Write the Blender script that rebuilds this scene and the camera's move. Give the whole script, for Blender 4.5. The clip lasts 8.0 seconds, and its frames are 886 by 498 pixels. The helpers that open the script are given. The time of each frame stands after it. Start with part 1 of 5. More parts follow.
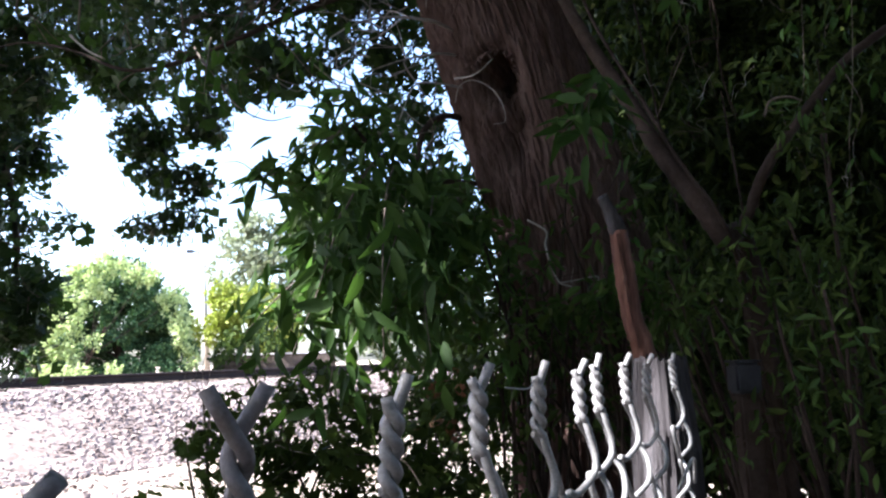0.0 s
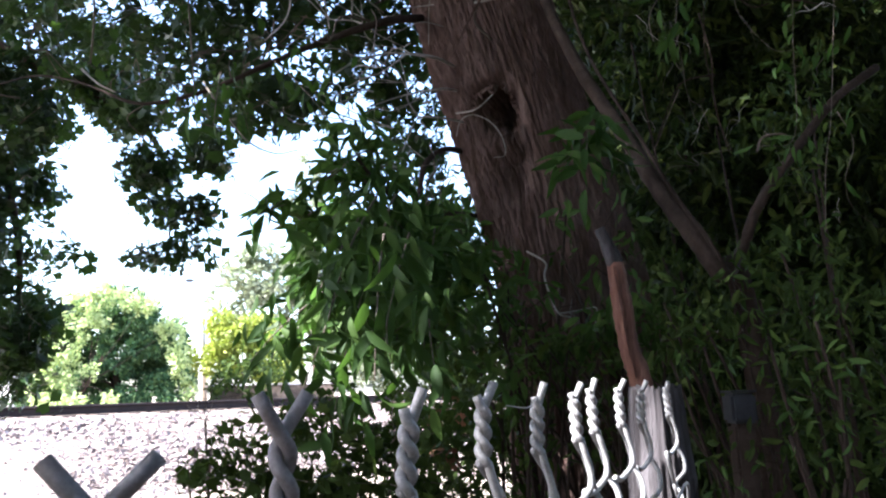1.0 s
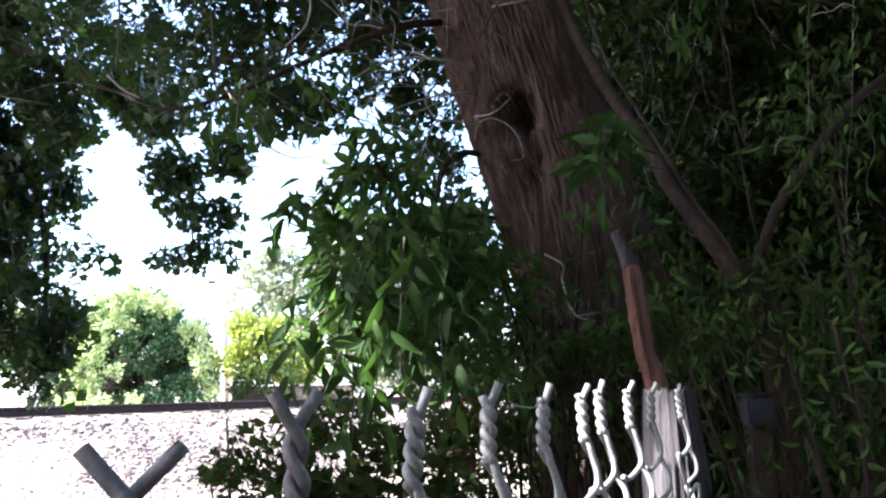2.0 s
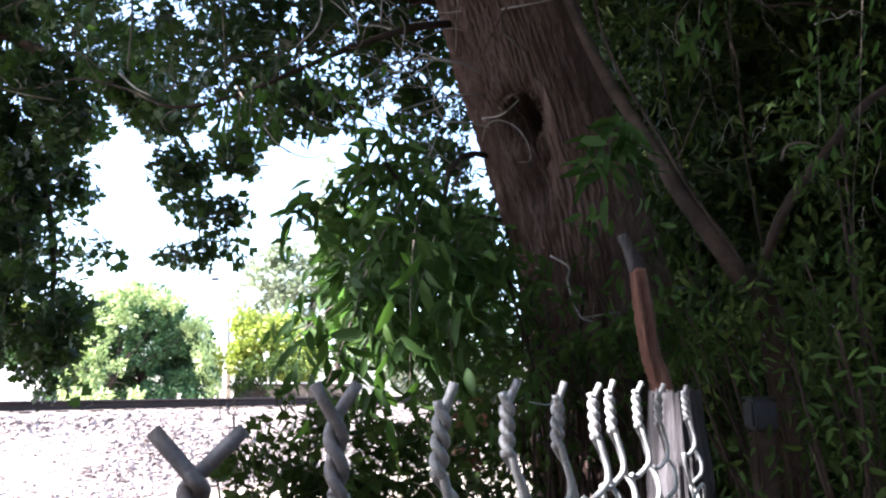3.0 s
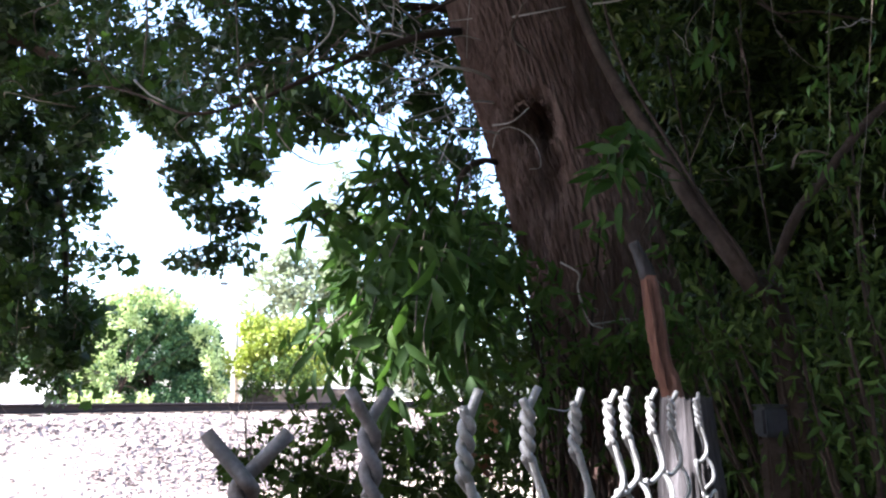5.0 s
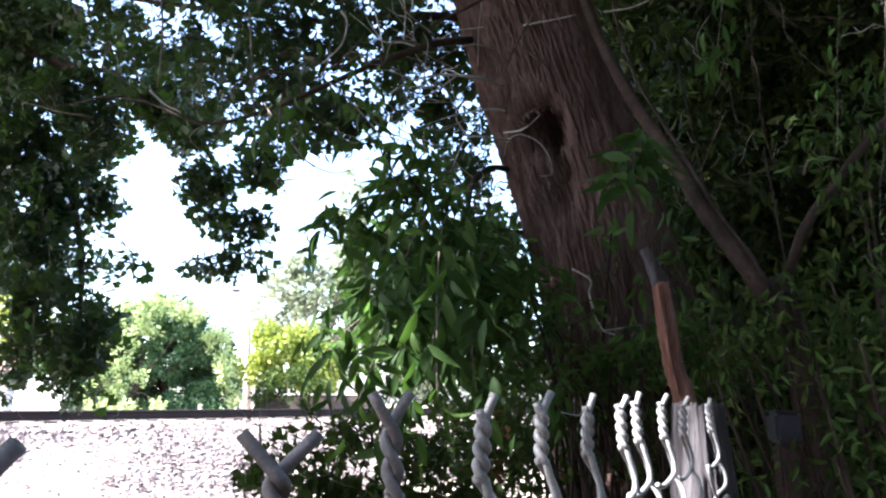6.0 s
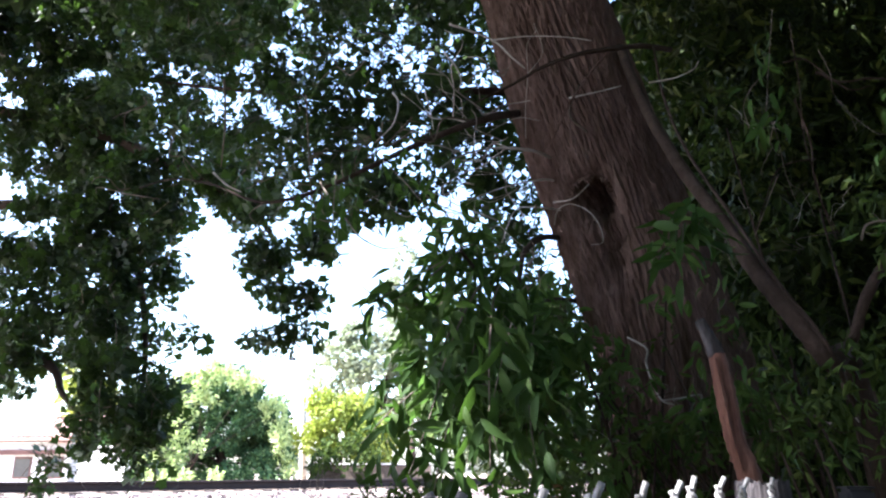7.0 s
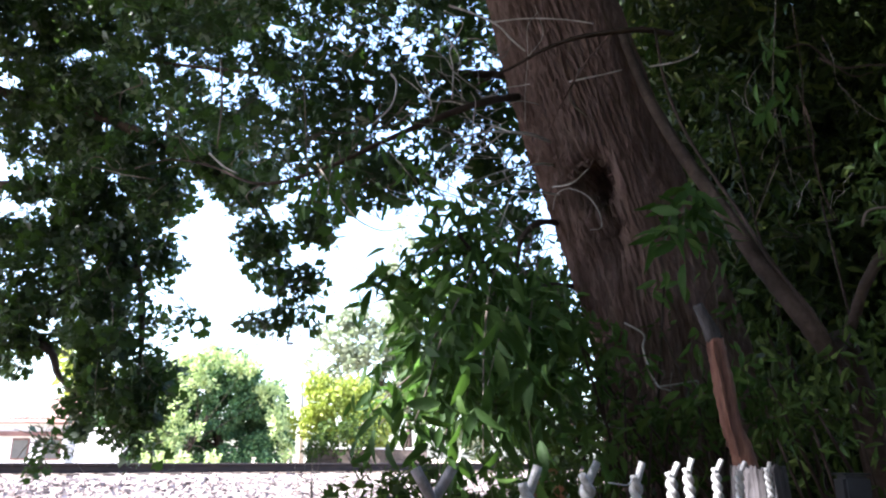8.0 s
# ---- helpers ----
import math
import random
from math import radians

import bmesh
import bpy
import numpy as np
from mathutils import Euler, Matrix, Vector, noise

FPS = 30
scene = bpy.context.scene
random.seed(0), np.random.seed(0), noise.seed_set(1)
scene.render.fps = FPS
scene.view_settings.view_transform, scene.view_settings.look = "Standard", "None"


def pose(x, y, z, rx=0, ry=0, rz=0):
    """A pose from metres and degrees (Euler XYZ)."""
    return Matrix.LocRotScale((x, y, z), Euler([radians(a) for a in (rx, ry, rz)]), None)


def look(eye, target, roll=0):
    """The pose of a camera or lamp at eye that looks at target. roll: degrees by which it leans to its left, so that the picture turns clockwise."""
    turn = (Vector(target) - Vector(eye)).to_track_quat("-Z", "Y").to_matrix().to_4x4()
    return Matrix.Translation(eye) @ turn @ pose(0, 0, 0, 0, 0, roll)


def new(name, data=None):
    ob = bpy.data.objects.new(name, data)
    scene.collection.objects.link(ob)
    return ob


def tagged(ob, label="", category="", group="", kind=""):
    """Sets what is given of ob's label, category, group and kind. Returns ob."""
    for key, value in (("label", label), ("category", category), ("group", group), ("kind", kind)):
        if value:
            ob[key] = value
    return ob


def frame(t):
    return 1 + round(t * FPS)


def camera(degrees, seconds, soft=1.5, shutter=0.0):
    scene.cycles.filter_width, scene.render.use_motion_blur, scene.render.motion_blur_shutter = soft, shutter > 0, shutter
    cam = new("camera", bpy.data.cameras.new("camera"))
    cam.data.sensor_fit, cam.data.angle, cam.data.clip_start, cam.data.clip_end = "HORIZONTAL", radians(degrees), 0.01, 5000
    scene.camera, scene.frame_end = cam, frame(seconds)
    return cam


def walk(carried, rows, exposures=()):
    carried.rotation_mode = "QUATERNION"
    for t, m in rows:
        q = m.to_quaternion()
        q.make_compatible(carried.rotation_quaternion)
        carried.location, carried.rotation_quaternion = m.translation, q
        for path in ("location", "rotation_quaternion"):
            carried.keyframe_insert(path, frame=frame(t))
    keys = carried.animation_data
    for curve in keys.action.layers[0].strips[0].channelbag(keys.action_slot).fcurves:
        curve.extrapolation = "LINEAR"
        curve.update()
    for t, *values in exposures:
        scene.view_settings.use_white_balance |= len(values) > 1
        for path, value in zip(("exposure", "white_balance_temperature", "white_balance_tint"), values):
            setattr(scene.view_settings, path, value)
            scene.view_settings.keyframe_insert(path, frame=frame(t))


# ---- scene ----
cam = camera(62.9, 8.0, soft=2.15, shutter=0.5)
PATH = [
    (0, (0.0122, 0.0563, 1.5030), (0.0931, 2.0325, 1.7996), -1.92),
    (0.5, (0.0157, 0.0361, 1.4990), (0.1166, 2.0026, 1.8495), -1.58),
    (1, (0.0062, 0.0210, 1.4973), (0.0909, 1.9828, 1.8773), -1.59),
    (1.5, (0.0088, 0.0069, 1.4987), (0.0735, 1.9662, 1.8949), -1.39),
    (2, (0.0119, 0.0033, 1.4962), (0.0416, 1.9654, 1.8824), -1.30),
    (3.5, (-0.0023, -0.0194, 1.4940), (0.0137, 1.9428, 1.8810), -0.15),
    (4, (-0.0020, -0.0210, 1.4950), (-0.0080, 1.9382, 1.8970), -0.30),
    (4.5, (-0.0040, -0.0212, 1.4949), (-0.0043, 1.9383, 1.8954), -0.13),
    (6, (-0.0091, -0.0376, 1.4930), (-0.0414, 1.9177, 1.9118), -0.13),
    (6.5, (-0.0066, -0.0498, 1.5040), (-0.1250, 1.8801, 2.0155), -1.01),
    (7, (-0.0058, -0.0664, 1.5050), (-0.1802, 1.8358, 2.0977), -0.22),
    (7.5, (-0.0060, -0.0561, 1.5015), (-0.1847, 1.8571, 2.0563), 0.05),
    (8, (-0.0042, -0.0501, 1.5009), (-0.1750, 1.8633, 2.0575), 0.30),
]
walk(cam, [(t, look(e, g, r)) for t, e, g, r in PATH],
     exposures=[(0.0, 2.40, 5900, 14), (0.5, 2.82, 5900, 14), (1.2, 2.94, 5900, 14), (8.0, 2.94, 5900, 14)])

# ---- light ----
world = bpy.data.worlds.new("sky")
scene.world = world
world.use_nodes = True
wn = world.node_tree.nodes
sky = wn.new("ShaderNodeTexSky")
sky.sky_type = "NISHITA"
sky.sun_disc = False
sky.sun_elevation = radians(45)
sky.sun_rotation = radians(251.3)
sky.dust_density = 2.5
world.node_tree.links.new(sky.outputs[0], wn["Background"].inputs["Color"])
wn["Background"].inputs["Strength"].default_value = 0.15
sun = new("sun", bpy.data.lights.new("sun", "SUN"))
sun.data.energy = 5.0
sun.data.angle = radians(0.5)
sun.data.color = (1.0, 0.95, 0.88)
sun.matrix_world = look((-6.5, -2.2, 7.1), (0, 0, 0))


# ---- materials ----
def nodes_of(name):
    mat = bpy.data.materials.new(name)
    mat.use_nodes = True
    return mat, mat.node_tree.nodes, mat.node_tree.links


def ramp(nd, ln, fac, stops):
    r = nd.new("ShaderNodeValToRGB")
    while len(r.color_ramp.elements) < len(stops):
        r.color_ramp.elements.new(0.5)
    for el, (pos, col) in zip(r.color_ramp.elements, stops):
        el.position, el.color = pos, (*col, 1)
    ln.new(fac, r.inputs[0])
    return r.outputs[0]


def noise_tex(nd, ln, scale, detail=4.0, rough=0.55, stretch=None, space="Object"):
    co = nd.new("ShaderNodeTexCoord")
    mp = nd.new("ShaderNodeMapping")
    ln.new(co.outputs[space], mp.inputs[0])
    if stretch:
        mp.inputs["Scale"].default_value = stretch
    n = nd.new("ShaderNodeTexNoise")
    n.inputs["Scale"].default_value, n.inputs["Detail"].default_value, n.inputs["Roughness"].default_value = scale, detail, rough
    ln.new(mp.outputs[0], n.inputs[0])
    return n.outputs[0]


def mixed(nd, ln, a, b, fac, mode="MULTIPLY"):
    m = nd.new("ShaderNodeMix")
    m.data_type, m.blend_type = "RGBA", mode
    m.inputs[0].default_value = fac
    ln.new(a, m.inputs[6])
    ln.new(b, m.inputs[7])
    return m.outputs[2]


def surface(name, stops, scale, fine, rough=0.8, metal=0.0, bump=0.3, dist=0.01, stretch=None, spec=0.3):
    """A two-scale mottled surface with fine relief."""
    mat, nd, ln = nodes_of(name)
    b = nd["Principled BSDF"]
    big = ramp(nd, ln, noise_tex(nd, ln, scale, 5.0, 0.6, stretch), stops)
    small_n = noise_tex(nd, ln, fine, 6.0, 0.65, stretch)
    small = ramp(nd, ln, small_n, [(0.25, (0.45, 0.45, 0.45)), (0.75, (1.0, 1.0, 1.0))])
    ln.new(mixed(nd, ln, big, small, 0.8), b.inputs["Base Color"])
    b.inputs["Roughness"].default_value, b.inputs["Metallic"].default_value = rough, metal
    b.inputs["Specular IOR Level"].default_value = spec
    bp = nd.new("ShaderNodeBump")
    bp.inputs["Strength"].default_value, bp.inputs["Distance"].default_value = bump, dist
    ln.new(small_n, bp.inputs["Height"])
    ln.new(bp.outputs[0], b.inputs["Normal"])
    return mat


def leafy(name, stops, through_col, amount=0.35, rough=0.5, island=True, spec=0.35):
    """Leaf blades: a glossy upper side and light that passes through."""
    mat, nd, ln = nodes_of(name)
    b = nd["Principled BSDF"]
    if island:
        rnd = nd.new("ShaderNodeNewGeometry").outputs["Random Per Island"]
    else:
        rnd = nd.new("ShaderNodeObjectInfo").outputs["Random"]
    col = ramp(nd, ln, rnd, stops)
    spots = ramp(nd, ln, noise_tex(nd, ln, 60.0, 3.0), [(0.3, (0.6, 0.6, 0.55)), (0.7, (1, 1, 1))])
    ln.new(mixed(nd, ln, col, spots, 0.6), b.inputs["Base Color"])
    b.inputs["Roughness"].default_value = rough
    b.inputs["Specular IOR Level"].default_value = spec
    tr = nd.new("ShaderNodeBsdfTranslucent")
    tr.inputs[0].default_value = (*through_col, 1)
    mx = nd.new("ShaderNodeMixShader")
    mx.inputs[0].default_value = amount
    ln.new(b.outputs[0], mx.inputs[1])
    ln.new(tr.outputs[0], mx.inputs[2])
    ln.new(mx.outputs[0], nd["Material Output"].inputs[0])
    return mat


BARK = surface("bark_red_brown", [(0.25, (0.105, 0.062, 0.052)), (0.5, (0.185, 0.118, 0.101)), (0.8, (0.29, 0.20, 0.178))], 14.0, 60.0,
               rough=0.9, bump=1.0, dist=0.014, stretch=(2.0, 2.0, 0.4), spec=0.12)
LIMB_BARK = surface("bark_limb", [(0.3, (0.038, 0.026, 0.021)), (0.7, (0.085, 0.060, 0.049))], 14.0, 80.0, rough=0.9, bump=0.7, dist=0.008, spec=0.12)
TWIG = surface("twig_bark", [(0.3, (0.09, 0.07, 0.055)), (0.7, (0.21, 0.17, 0.135))], 20.0, 120.0, rough=0.8, bump=0.3, dist=0.003)
PALE_TWIG = surface("bleached_twig", [(0.3, (0.34, 0.30, 0.275)), (0.7, (0.55, 0.50, 0.47))], 25.0, 140.0, rough=0.7, bump=0.3, dist=0.003)
SPLIT_WOOD = surface("split_red_wood", [(0.3, (0.11, 0.045, 0.033)), (0.55, (0.27, 0.125, 0.088)), (0.8, (0.44, 0.27, 0.205))], 30.0, 140.0,
                     rough=0.75, bump=0.7, dist=0.006, stretch=(2.0, 2.0, 0.2))
POST_WOOD = surface("weathered_post", [(0.3, (0.026, 0.022, 0.023)), (0.5, (0.092, 0.081, 0.085)), (0.75, (0.185, 0.168, 0.176))], 22.0, 130.0,
                    rough=0.9, bump=0.9, dist=0.006, stretch=(2.2, 2.2, 0.12))
# Near wire ends: their shade is put into the colour, along with some rust.
SHADED_RUST_WIRE = surface("shaded_rust_wire", [(0.3, (0.16, 0.128, 0.115)), (0.55, (0.27, 0.25, 0.26)), (0.8, (0.38, 0.365, 0.39))], 90.0, 700.0, rough=0.65, metal=0.2, bump=0.25, dist=0.0008, spec=0.4)
WIRE = surface("galvanised_wire", [(0.3, (0.27, 0.26, 0.26)), (0.7, (0.46, 0.445, 0.445))], 120.0, 700.0, rough=0.5, metal=0.15, bump=0.15, dist=0.0006, spec=0.5)
BOX_METAL = surface("grey_box", [(0.3, (0.025, 0.026, 0.033)), (0.7, (0.048, 0.05, 0.06))], 12.0, 90.0, rough=0.6, metal=0.1, bump=0.1, dist=0.002)
RAIL_STEEL = surface("rusty_rail", [(0.3, (0.014, 0.009, 0.008)), (0.7, (0.036, 0.022, 0.018))], 4.0, 40.0, rough=0.7, metal=0.2, bump=0.2, dist=0.004)
TIE_WOOD = surface("tie_wood", [(0.3, (0.06, 0.045, 0.035)), (0.7, (0.14, 0.11, 0.09))], 5.0, 60.0, rough=0.9)
STONE = surface("ballast_stone", [(0.3, (0.13, 0.095, 0.08)), (0.5, (0.25, 0.198, 0.17)), (0.75, (0.36, 0.30, 0.262))], 7.0, 30.0, rough=0.9, bump=0.5, dist=0.02)
EARTH = surface("dry_earth", [(0.3, (0.30, 0.23, 0.17)), (0.5, (0.42, 0.34, 0.27)), (0.75, (0.55, 0.47, 0.40))], 0.8, 25.0, rough=0.95, bump=0.6, dist=0.03, spec=0.1)


def add_litter(mat):
    """Dark leaf litter under the trees, ending in the open sand."""
    nd, ln = mat.node_tree.nodes, mat.node_tree.links
    b = nd["Principled BSDF"]
    old = b.inputs["Base Color"].links[0].from_socket
    co = nd.new("ShaderNodeTexCoord")
    far = nd.new("ShaderNodeVectorMath")
    far.operation = "DISTANCE"
    far.inputs[1].default_value = (0.5, -1.0, 0.0)
    ln.new(co.outputs["Object"], far.inputs[0])
    add = nd.new("ShaderNodeMath")
    add.operation = "MULTIPLY_ADD"
    add.inputs[1].default_value = 2.5
    ln.new(noise_tex(nd, ln, 0.9, 5.0), add.inputs[0])
    ln.new(far.outputs["Value"], add.inputs[2])
    rng_node = nd.new("ShaderNodeMapRange")
    rng_node.inputs["From Min"].default_value, rng_node.inputs["From Max"].default_value = 7.6, 8.8
    ln.new(add.outputs[0], rng_node.inputs["Value"])
    litter = ramp(nd, ln, noise_tex(nd, ln, 35.0, 6.0, 0.7), [(0.3, (0.02, 0.014, 0.01)), (0.5, (0.055, 0.038, 0.024)), (0.75, (0.11, 0.075, 0.045))])
    m = nd.new("ShaderNodeMix")
    m.data_type = "RGBA"
    ln.new(rng_node.outputs[0], m.inputs[0])
    ln.new(litter, m.inputs[6])
    ln.new(old, m.inputs[7])
    ln.new(m.outputs[2], b.inputs["Base Color"])


# Near ground is unseen; its litter is there to cut bounced light.
add_litter(EARTH)
POLE_WOOD = surface("pole_wood", [(0.3, (0.42, 0.37, 0.32)), (0.7, (0.66, 0.61, 0.55))], 2.0, 20.0, rough=0.85, stretch=(2, 2, 0.2))
STUCCO = surface("white_stucco", [(0.3, (0.70, 0.68, 0.67)), (0.7, (0.82, 0.80, 0.79))], 0.7, 30.0, rough=0.9, bump=0.2, dist=0.01)
GREY_WALL = surface("grey_wall", [(0.3, (0.28, 0.28, 0.32)), (0.7, (0.42, 0.42, 0.46))], 1.0, 20.0, rough=0.9)
TILE = surface("roof_tile", [(0.3, (0.42, 0.24, 0.19)), (0.7, (0.62, 0.42, 0.36))], 2.0, 20.0, rough=0.85)
TRIM = surface("brown_trim", [(0.3, (0.10, 0.05, 0.045)), (0.7, (0.19, 0.10, 0.085))], 2.0, 30.0, rough=0.8)
GLASS_DARK = surface("window_dark", [(0.3, (0.03, 0.035, 0.045)), (0.7, (0.06, 0.07, 0.08))], 1.0, 5.0, rough=0.12, bump=0.0, spec=0.6)

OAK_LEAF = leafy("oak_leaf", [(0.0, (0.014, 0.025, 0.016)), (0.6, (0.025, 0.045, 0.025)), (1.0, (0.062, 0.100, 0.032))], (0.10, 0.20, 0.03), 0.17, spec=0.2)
LONG_LEAF = leafy("long_leaf", [(0.0, (0.030, 0.056, 0.013)), (0.6, (0.060, 0.105, 0.024)), (1.0, (0.12, 0.175, 0.038))], (0.13, 0.27, 0.05), 0.30, rough=0.6, spec=0.25)
LONG_LEAF_ONE = leafy("long_leaf_single", [(0.0, (0.018, 0.042, 0.010)), (0.6, (0.034, 0.070, 0.017)), (1.0, (0.075, 0.128, 0.030))], (0.10, 0.21, 0.03), 0.22, rough=0.6, island=False, spec=0.12)
# Dark blades for shaded growth; the few pale ones are painted leaf highlights.
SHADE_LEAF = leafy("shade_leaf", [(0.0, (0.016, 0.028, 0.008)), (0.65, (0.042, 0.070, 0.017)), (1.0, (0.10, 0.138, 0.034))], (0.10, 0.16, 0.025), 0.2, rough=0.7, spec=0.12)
FAR_GREEN = leafy("far_green_leaf", [(0.0, (0.030, 0.068, 0.030)), (0.6, (0.055, 0.112, 0.045)), (1.0, (0.12, 0.19, 0.075))], (0.09, 0.19, 0.05), 0.18, spec=0.2)
# Sunlight on the round tree's left and top is put into this pale tone.
LIT_SIDE_LEAF = leafy("lit_side_leaf", [(0.0, (0.22, 0.29, 0.12)), (0.6, (0.38, 0.45, 0.20)), (1.0, (0.50, 0.56, 0.30))], (0.42, 0.54, 0.20), 0.4)
# Deep shade of the far thickets is in this tone; pale end gives leaf highlights.
DEEP_SHADE_LEAF = leafy("deep_shade_leaf", [(0.0, (0.010, 0.017, 0.005)), (0.7, (0.036, 0.057, 0.013)), (1.0, (0.12, 0.158, 0.037))], (0.04, 0.08, 0.015), 0.12, rough=0.65, spec=0.15)
FAR_YELLOW = leafy("far_yellow_leaf", [(0.0, (0.16, 0.20, 0.03)), (0.6, (0.28, 0.33, 0.05)), (1.0, (0.38, 0.42, 0.09))], (0.30, 0.38, 0.05), 0.25)
# Olive leaf tone lifted so that haze and glare are already in the colour.
FAR_HAZED = leafy("far_hazed_leaf", [(0.0, (0.13, 0.155, 0.10)), (0.6, (0.22, 0.25, 0.165)), (1.0, (0.33, 0.36, 0.25))], (0.24, 0.30, 0.15), 0.3)
DRY_LEAF = leafy("dry_leaf", [(0.0, (0.10, 0.035, 0.02)), (0.6, (0.20, 0.08, 0.045)), (1.0, (0.34, 0.17, 0.09))], (0.25, 0.10, 0.04), 0.2)

# ---- mesh helpers ----
WORLD_OF = {}


def mesh_of(name, verts, faces, material, smooth=False):
    me = bpy.data.meshes.new(name)
    verts = np.asarray(verts, dtype=np.float64)
    me.from_pydata(verts.tolist(), [], faces if isinstance(faces, list) else faces.tolist())
    me.materials.append(material)
    if smooth:
        me.shade_smooth()
    me.update()
    return me


def thing(name, base, label, category, group="", kind=""):
    ob = new(name)
    ob.empty_display_size = 0.1
    ob.matrix_basis = Matrix.Translation(base)
    WORLD_OF[ob] = ob.matrix_basis.copy()
    return tagged(ob, label, category, group, kind)


def part(name, data, material, parent, label="", smooth=False, kind=""):
    """One mesh in world coordinates under a thing or a part."""
    ob = new(name, mesh_of(name, data[0], data[1], material, smooth))
    ob.parent = parent
    ob.matrix_parent_inverse = WORLD_OF[parent].inverted()
    WORLD_OF[ob] = Matrix.Identity(4)
    return tagged(ob, label, kind=kind)


def solo(name, data, material, label, category, kind="", smooth=False, group=""):
    ob = new(name, mesh_of(name, data[0], data[1], material, smooth))
    WORLD_OF[ob] = Matrix.Identity(4)
    return tagged(ob, label, category, group, kind)


def joined(*datas):
    verts, faces, n = [], [], 0
    for v, f in datas:
        v = np.asarray(v, dtype=np.float64)
        verts.append(v)
        faces += [[i + n for i in face] for face in f]
        n += len(v)
    return np.concatenate(verts), faces


def smooth_path(pts, per=6):
    """Catmull-Rom through the points."""
    p = np.asarray(pts, dtype=np.float64)
    p = np.vstack([2 * p[0] - p[1], p, 2 * p[-1] - p[-2]])
    out = []
    for i in range(1, len(p) - 2):
        for u in np.arange(per) / per:
            out.append(0.5 * (2 * p[i] + (p[i + 1] - p[i - 1]) * u + (2 * p[i - 1] - 5 * p[i] + 4 * p[i + 1] - p[i + 2]) * u * u
                              + (3 * p[i] - p[i - 1] - 3 * p[i + 1] + p[i + 2]) * u ** 3))
    out.append(p[-2])
    return np.array(out)


def tube(pts, radii, sides=8, rough=0.0, seed=0):
    """A tube along a path with a radius at each end or at each point, and capped ends."""
    p = np.asarray(pts, dtype=np.float64)
    n = len(p)
    r = np.interp(np.linspace(0, 1, n), np.linspace(0, 1, len(radii)), radii)
    tang = np.gradient(p, axis=0)
    tang /= np.linalg.norm(tang, axis=1)[:, None] + 1e-12
    ref = np.array([0.0, 0.0, 1.0]) if abs(tang[0][2]) < 0.9 else np.array([1.0, 0.0, 0.0])
    rng = np.random.default_rng(seed)
    verts = []
    u = np.cross(tang[0], ref)
    for i in range(n):
        u = u - tang[i] * np.dot(u, tang[i])
        u /= np.linalg.norm(u) + 1e-12
        v = np.cross(tang[i], u)
        a = np.arange(sides) * 2 * np.pi / sides
        rr = r[i] * (1 + rough * rng.standard_normal(sides)) if rough else np.full(sides, r[i])
        verts.append(p[i] + (np.cos(a) * rr)[:, None] * u + (np.sin(a) * rr)[:, None] * v)
    verts = np.concatenate(verts)
    faces = [[i * sides + k, i * sides + (k + 1) % sides, (i + 1) * sides + (k + 1) % sides, (i + 1) * sides + k]
             for i in range(n - 1) for k in range(sides)]
    faces.append(list(range(sides))[::-1])
    faces.append([(n - 1) * sides + k for k in range(sides)])
    return verts, faces


def box(lo, hi, turn=0.0, centre=(0, 0)):
    v = np.array([[x, y, z] for x in (lo[0], hi[0]) for y in (lo[1], hi[1]) for z in (lo[2], hi[2])], dtype=float)
    f = [[0, 1, 3, 2], [4, 6, 7, 5], [0, 4, 5, 1], [2, 3, 7, 6], [0, 2, 6, 4], [1, 5, 7, 3]]
    c, s = math.cos(turn), math.sin(turn)
    x, y = v[:, 0] - centre[0], v[:, 1] - centre[1]
    v[:, 0], v[:, 1] = centre[0] + c * x - s * y, centre[1] + s * x + c * y
    return v, f


def bevelled_box(lo, hi, bevel=0.01):
    bm = bmesh.new()
    bmesh.ops.create_cube(bm, size=1)
    for v in bm.verts:
        v.co = Vector([(lo[i] + hi[i]) / 2 + v.co[i] * (hi[i] - lo[i]) for i in range(3)])
    bmesh.ops.bevel(bm, geom=bm.edges[:], offset=bevel, segments=2, affect="EDGES")
    bm.verts.index_update()
    data = np.array([v.co[:] for v in bm.verts]), [[v.index for v in f.verts] for f in bm.faces]
    bm.free()
    return data


# ---- leaves ----
def lobed_template(rng):
    """A blade one unit long with rounded lobes and a folded midrib."""
    outline = []
    for k in range(11):
        a = k / 10
        w = 0.40 * math.sin(math.pi * min(1, a * 0.92 + 0.08)) * (1.0 + 0.20 * math.cos(k * math.pi)) + 0.02
        outline.append((w, a))
    right = [(w, y, 0.16 * w) for w, y in outline]
    left = [(-w * (0.85 + 0.3 * rng.random()), y, 0.16 * w) for w, y in outline]
    rib = [(0, y, -0.03 - 0.15 * (y - 0.4) ** 2) for _, y in outline[::5]]
    v = right + left + rib
    f = []
    for side, o in ((0, 0), (1, 11)):
        for k in range(10):
            m = 22 + (0 if k < 5 else 1)
            tri = [o + k, o + k + 1, m + (1 if k % 5 > 2 else 0)]
            f.append(tri if side == 0 else tri[::-1])
    return np.array(v), np.array(f)


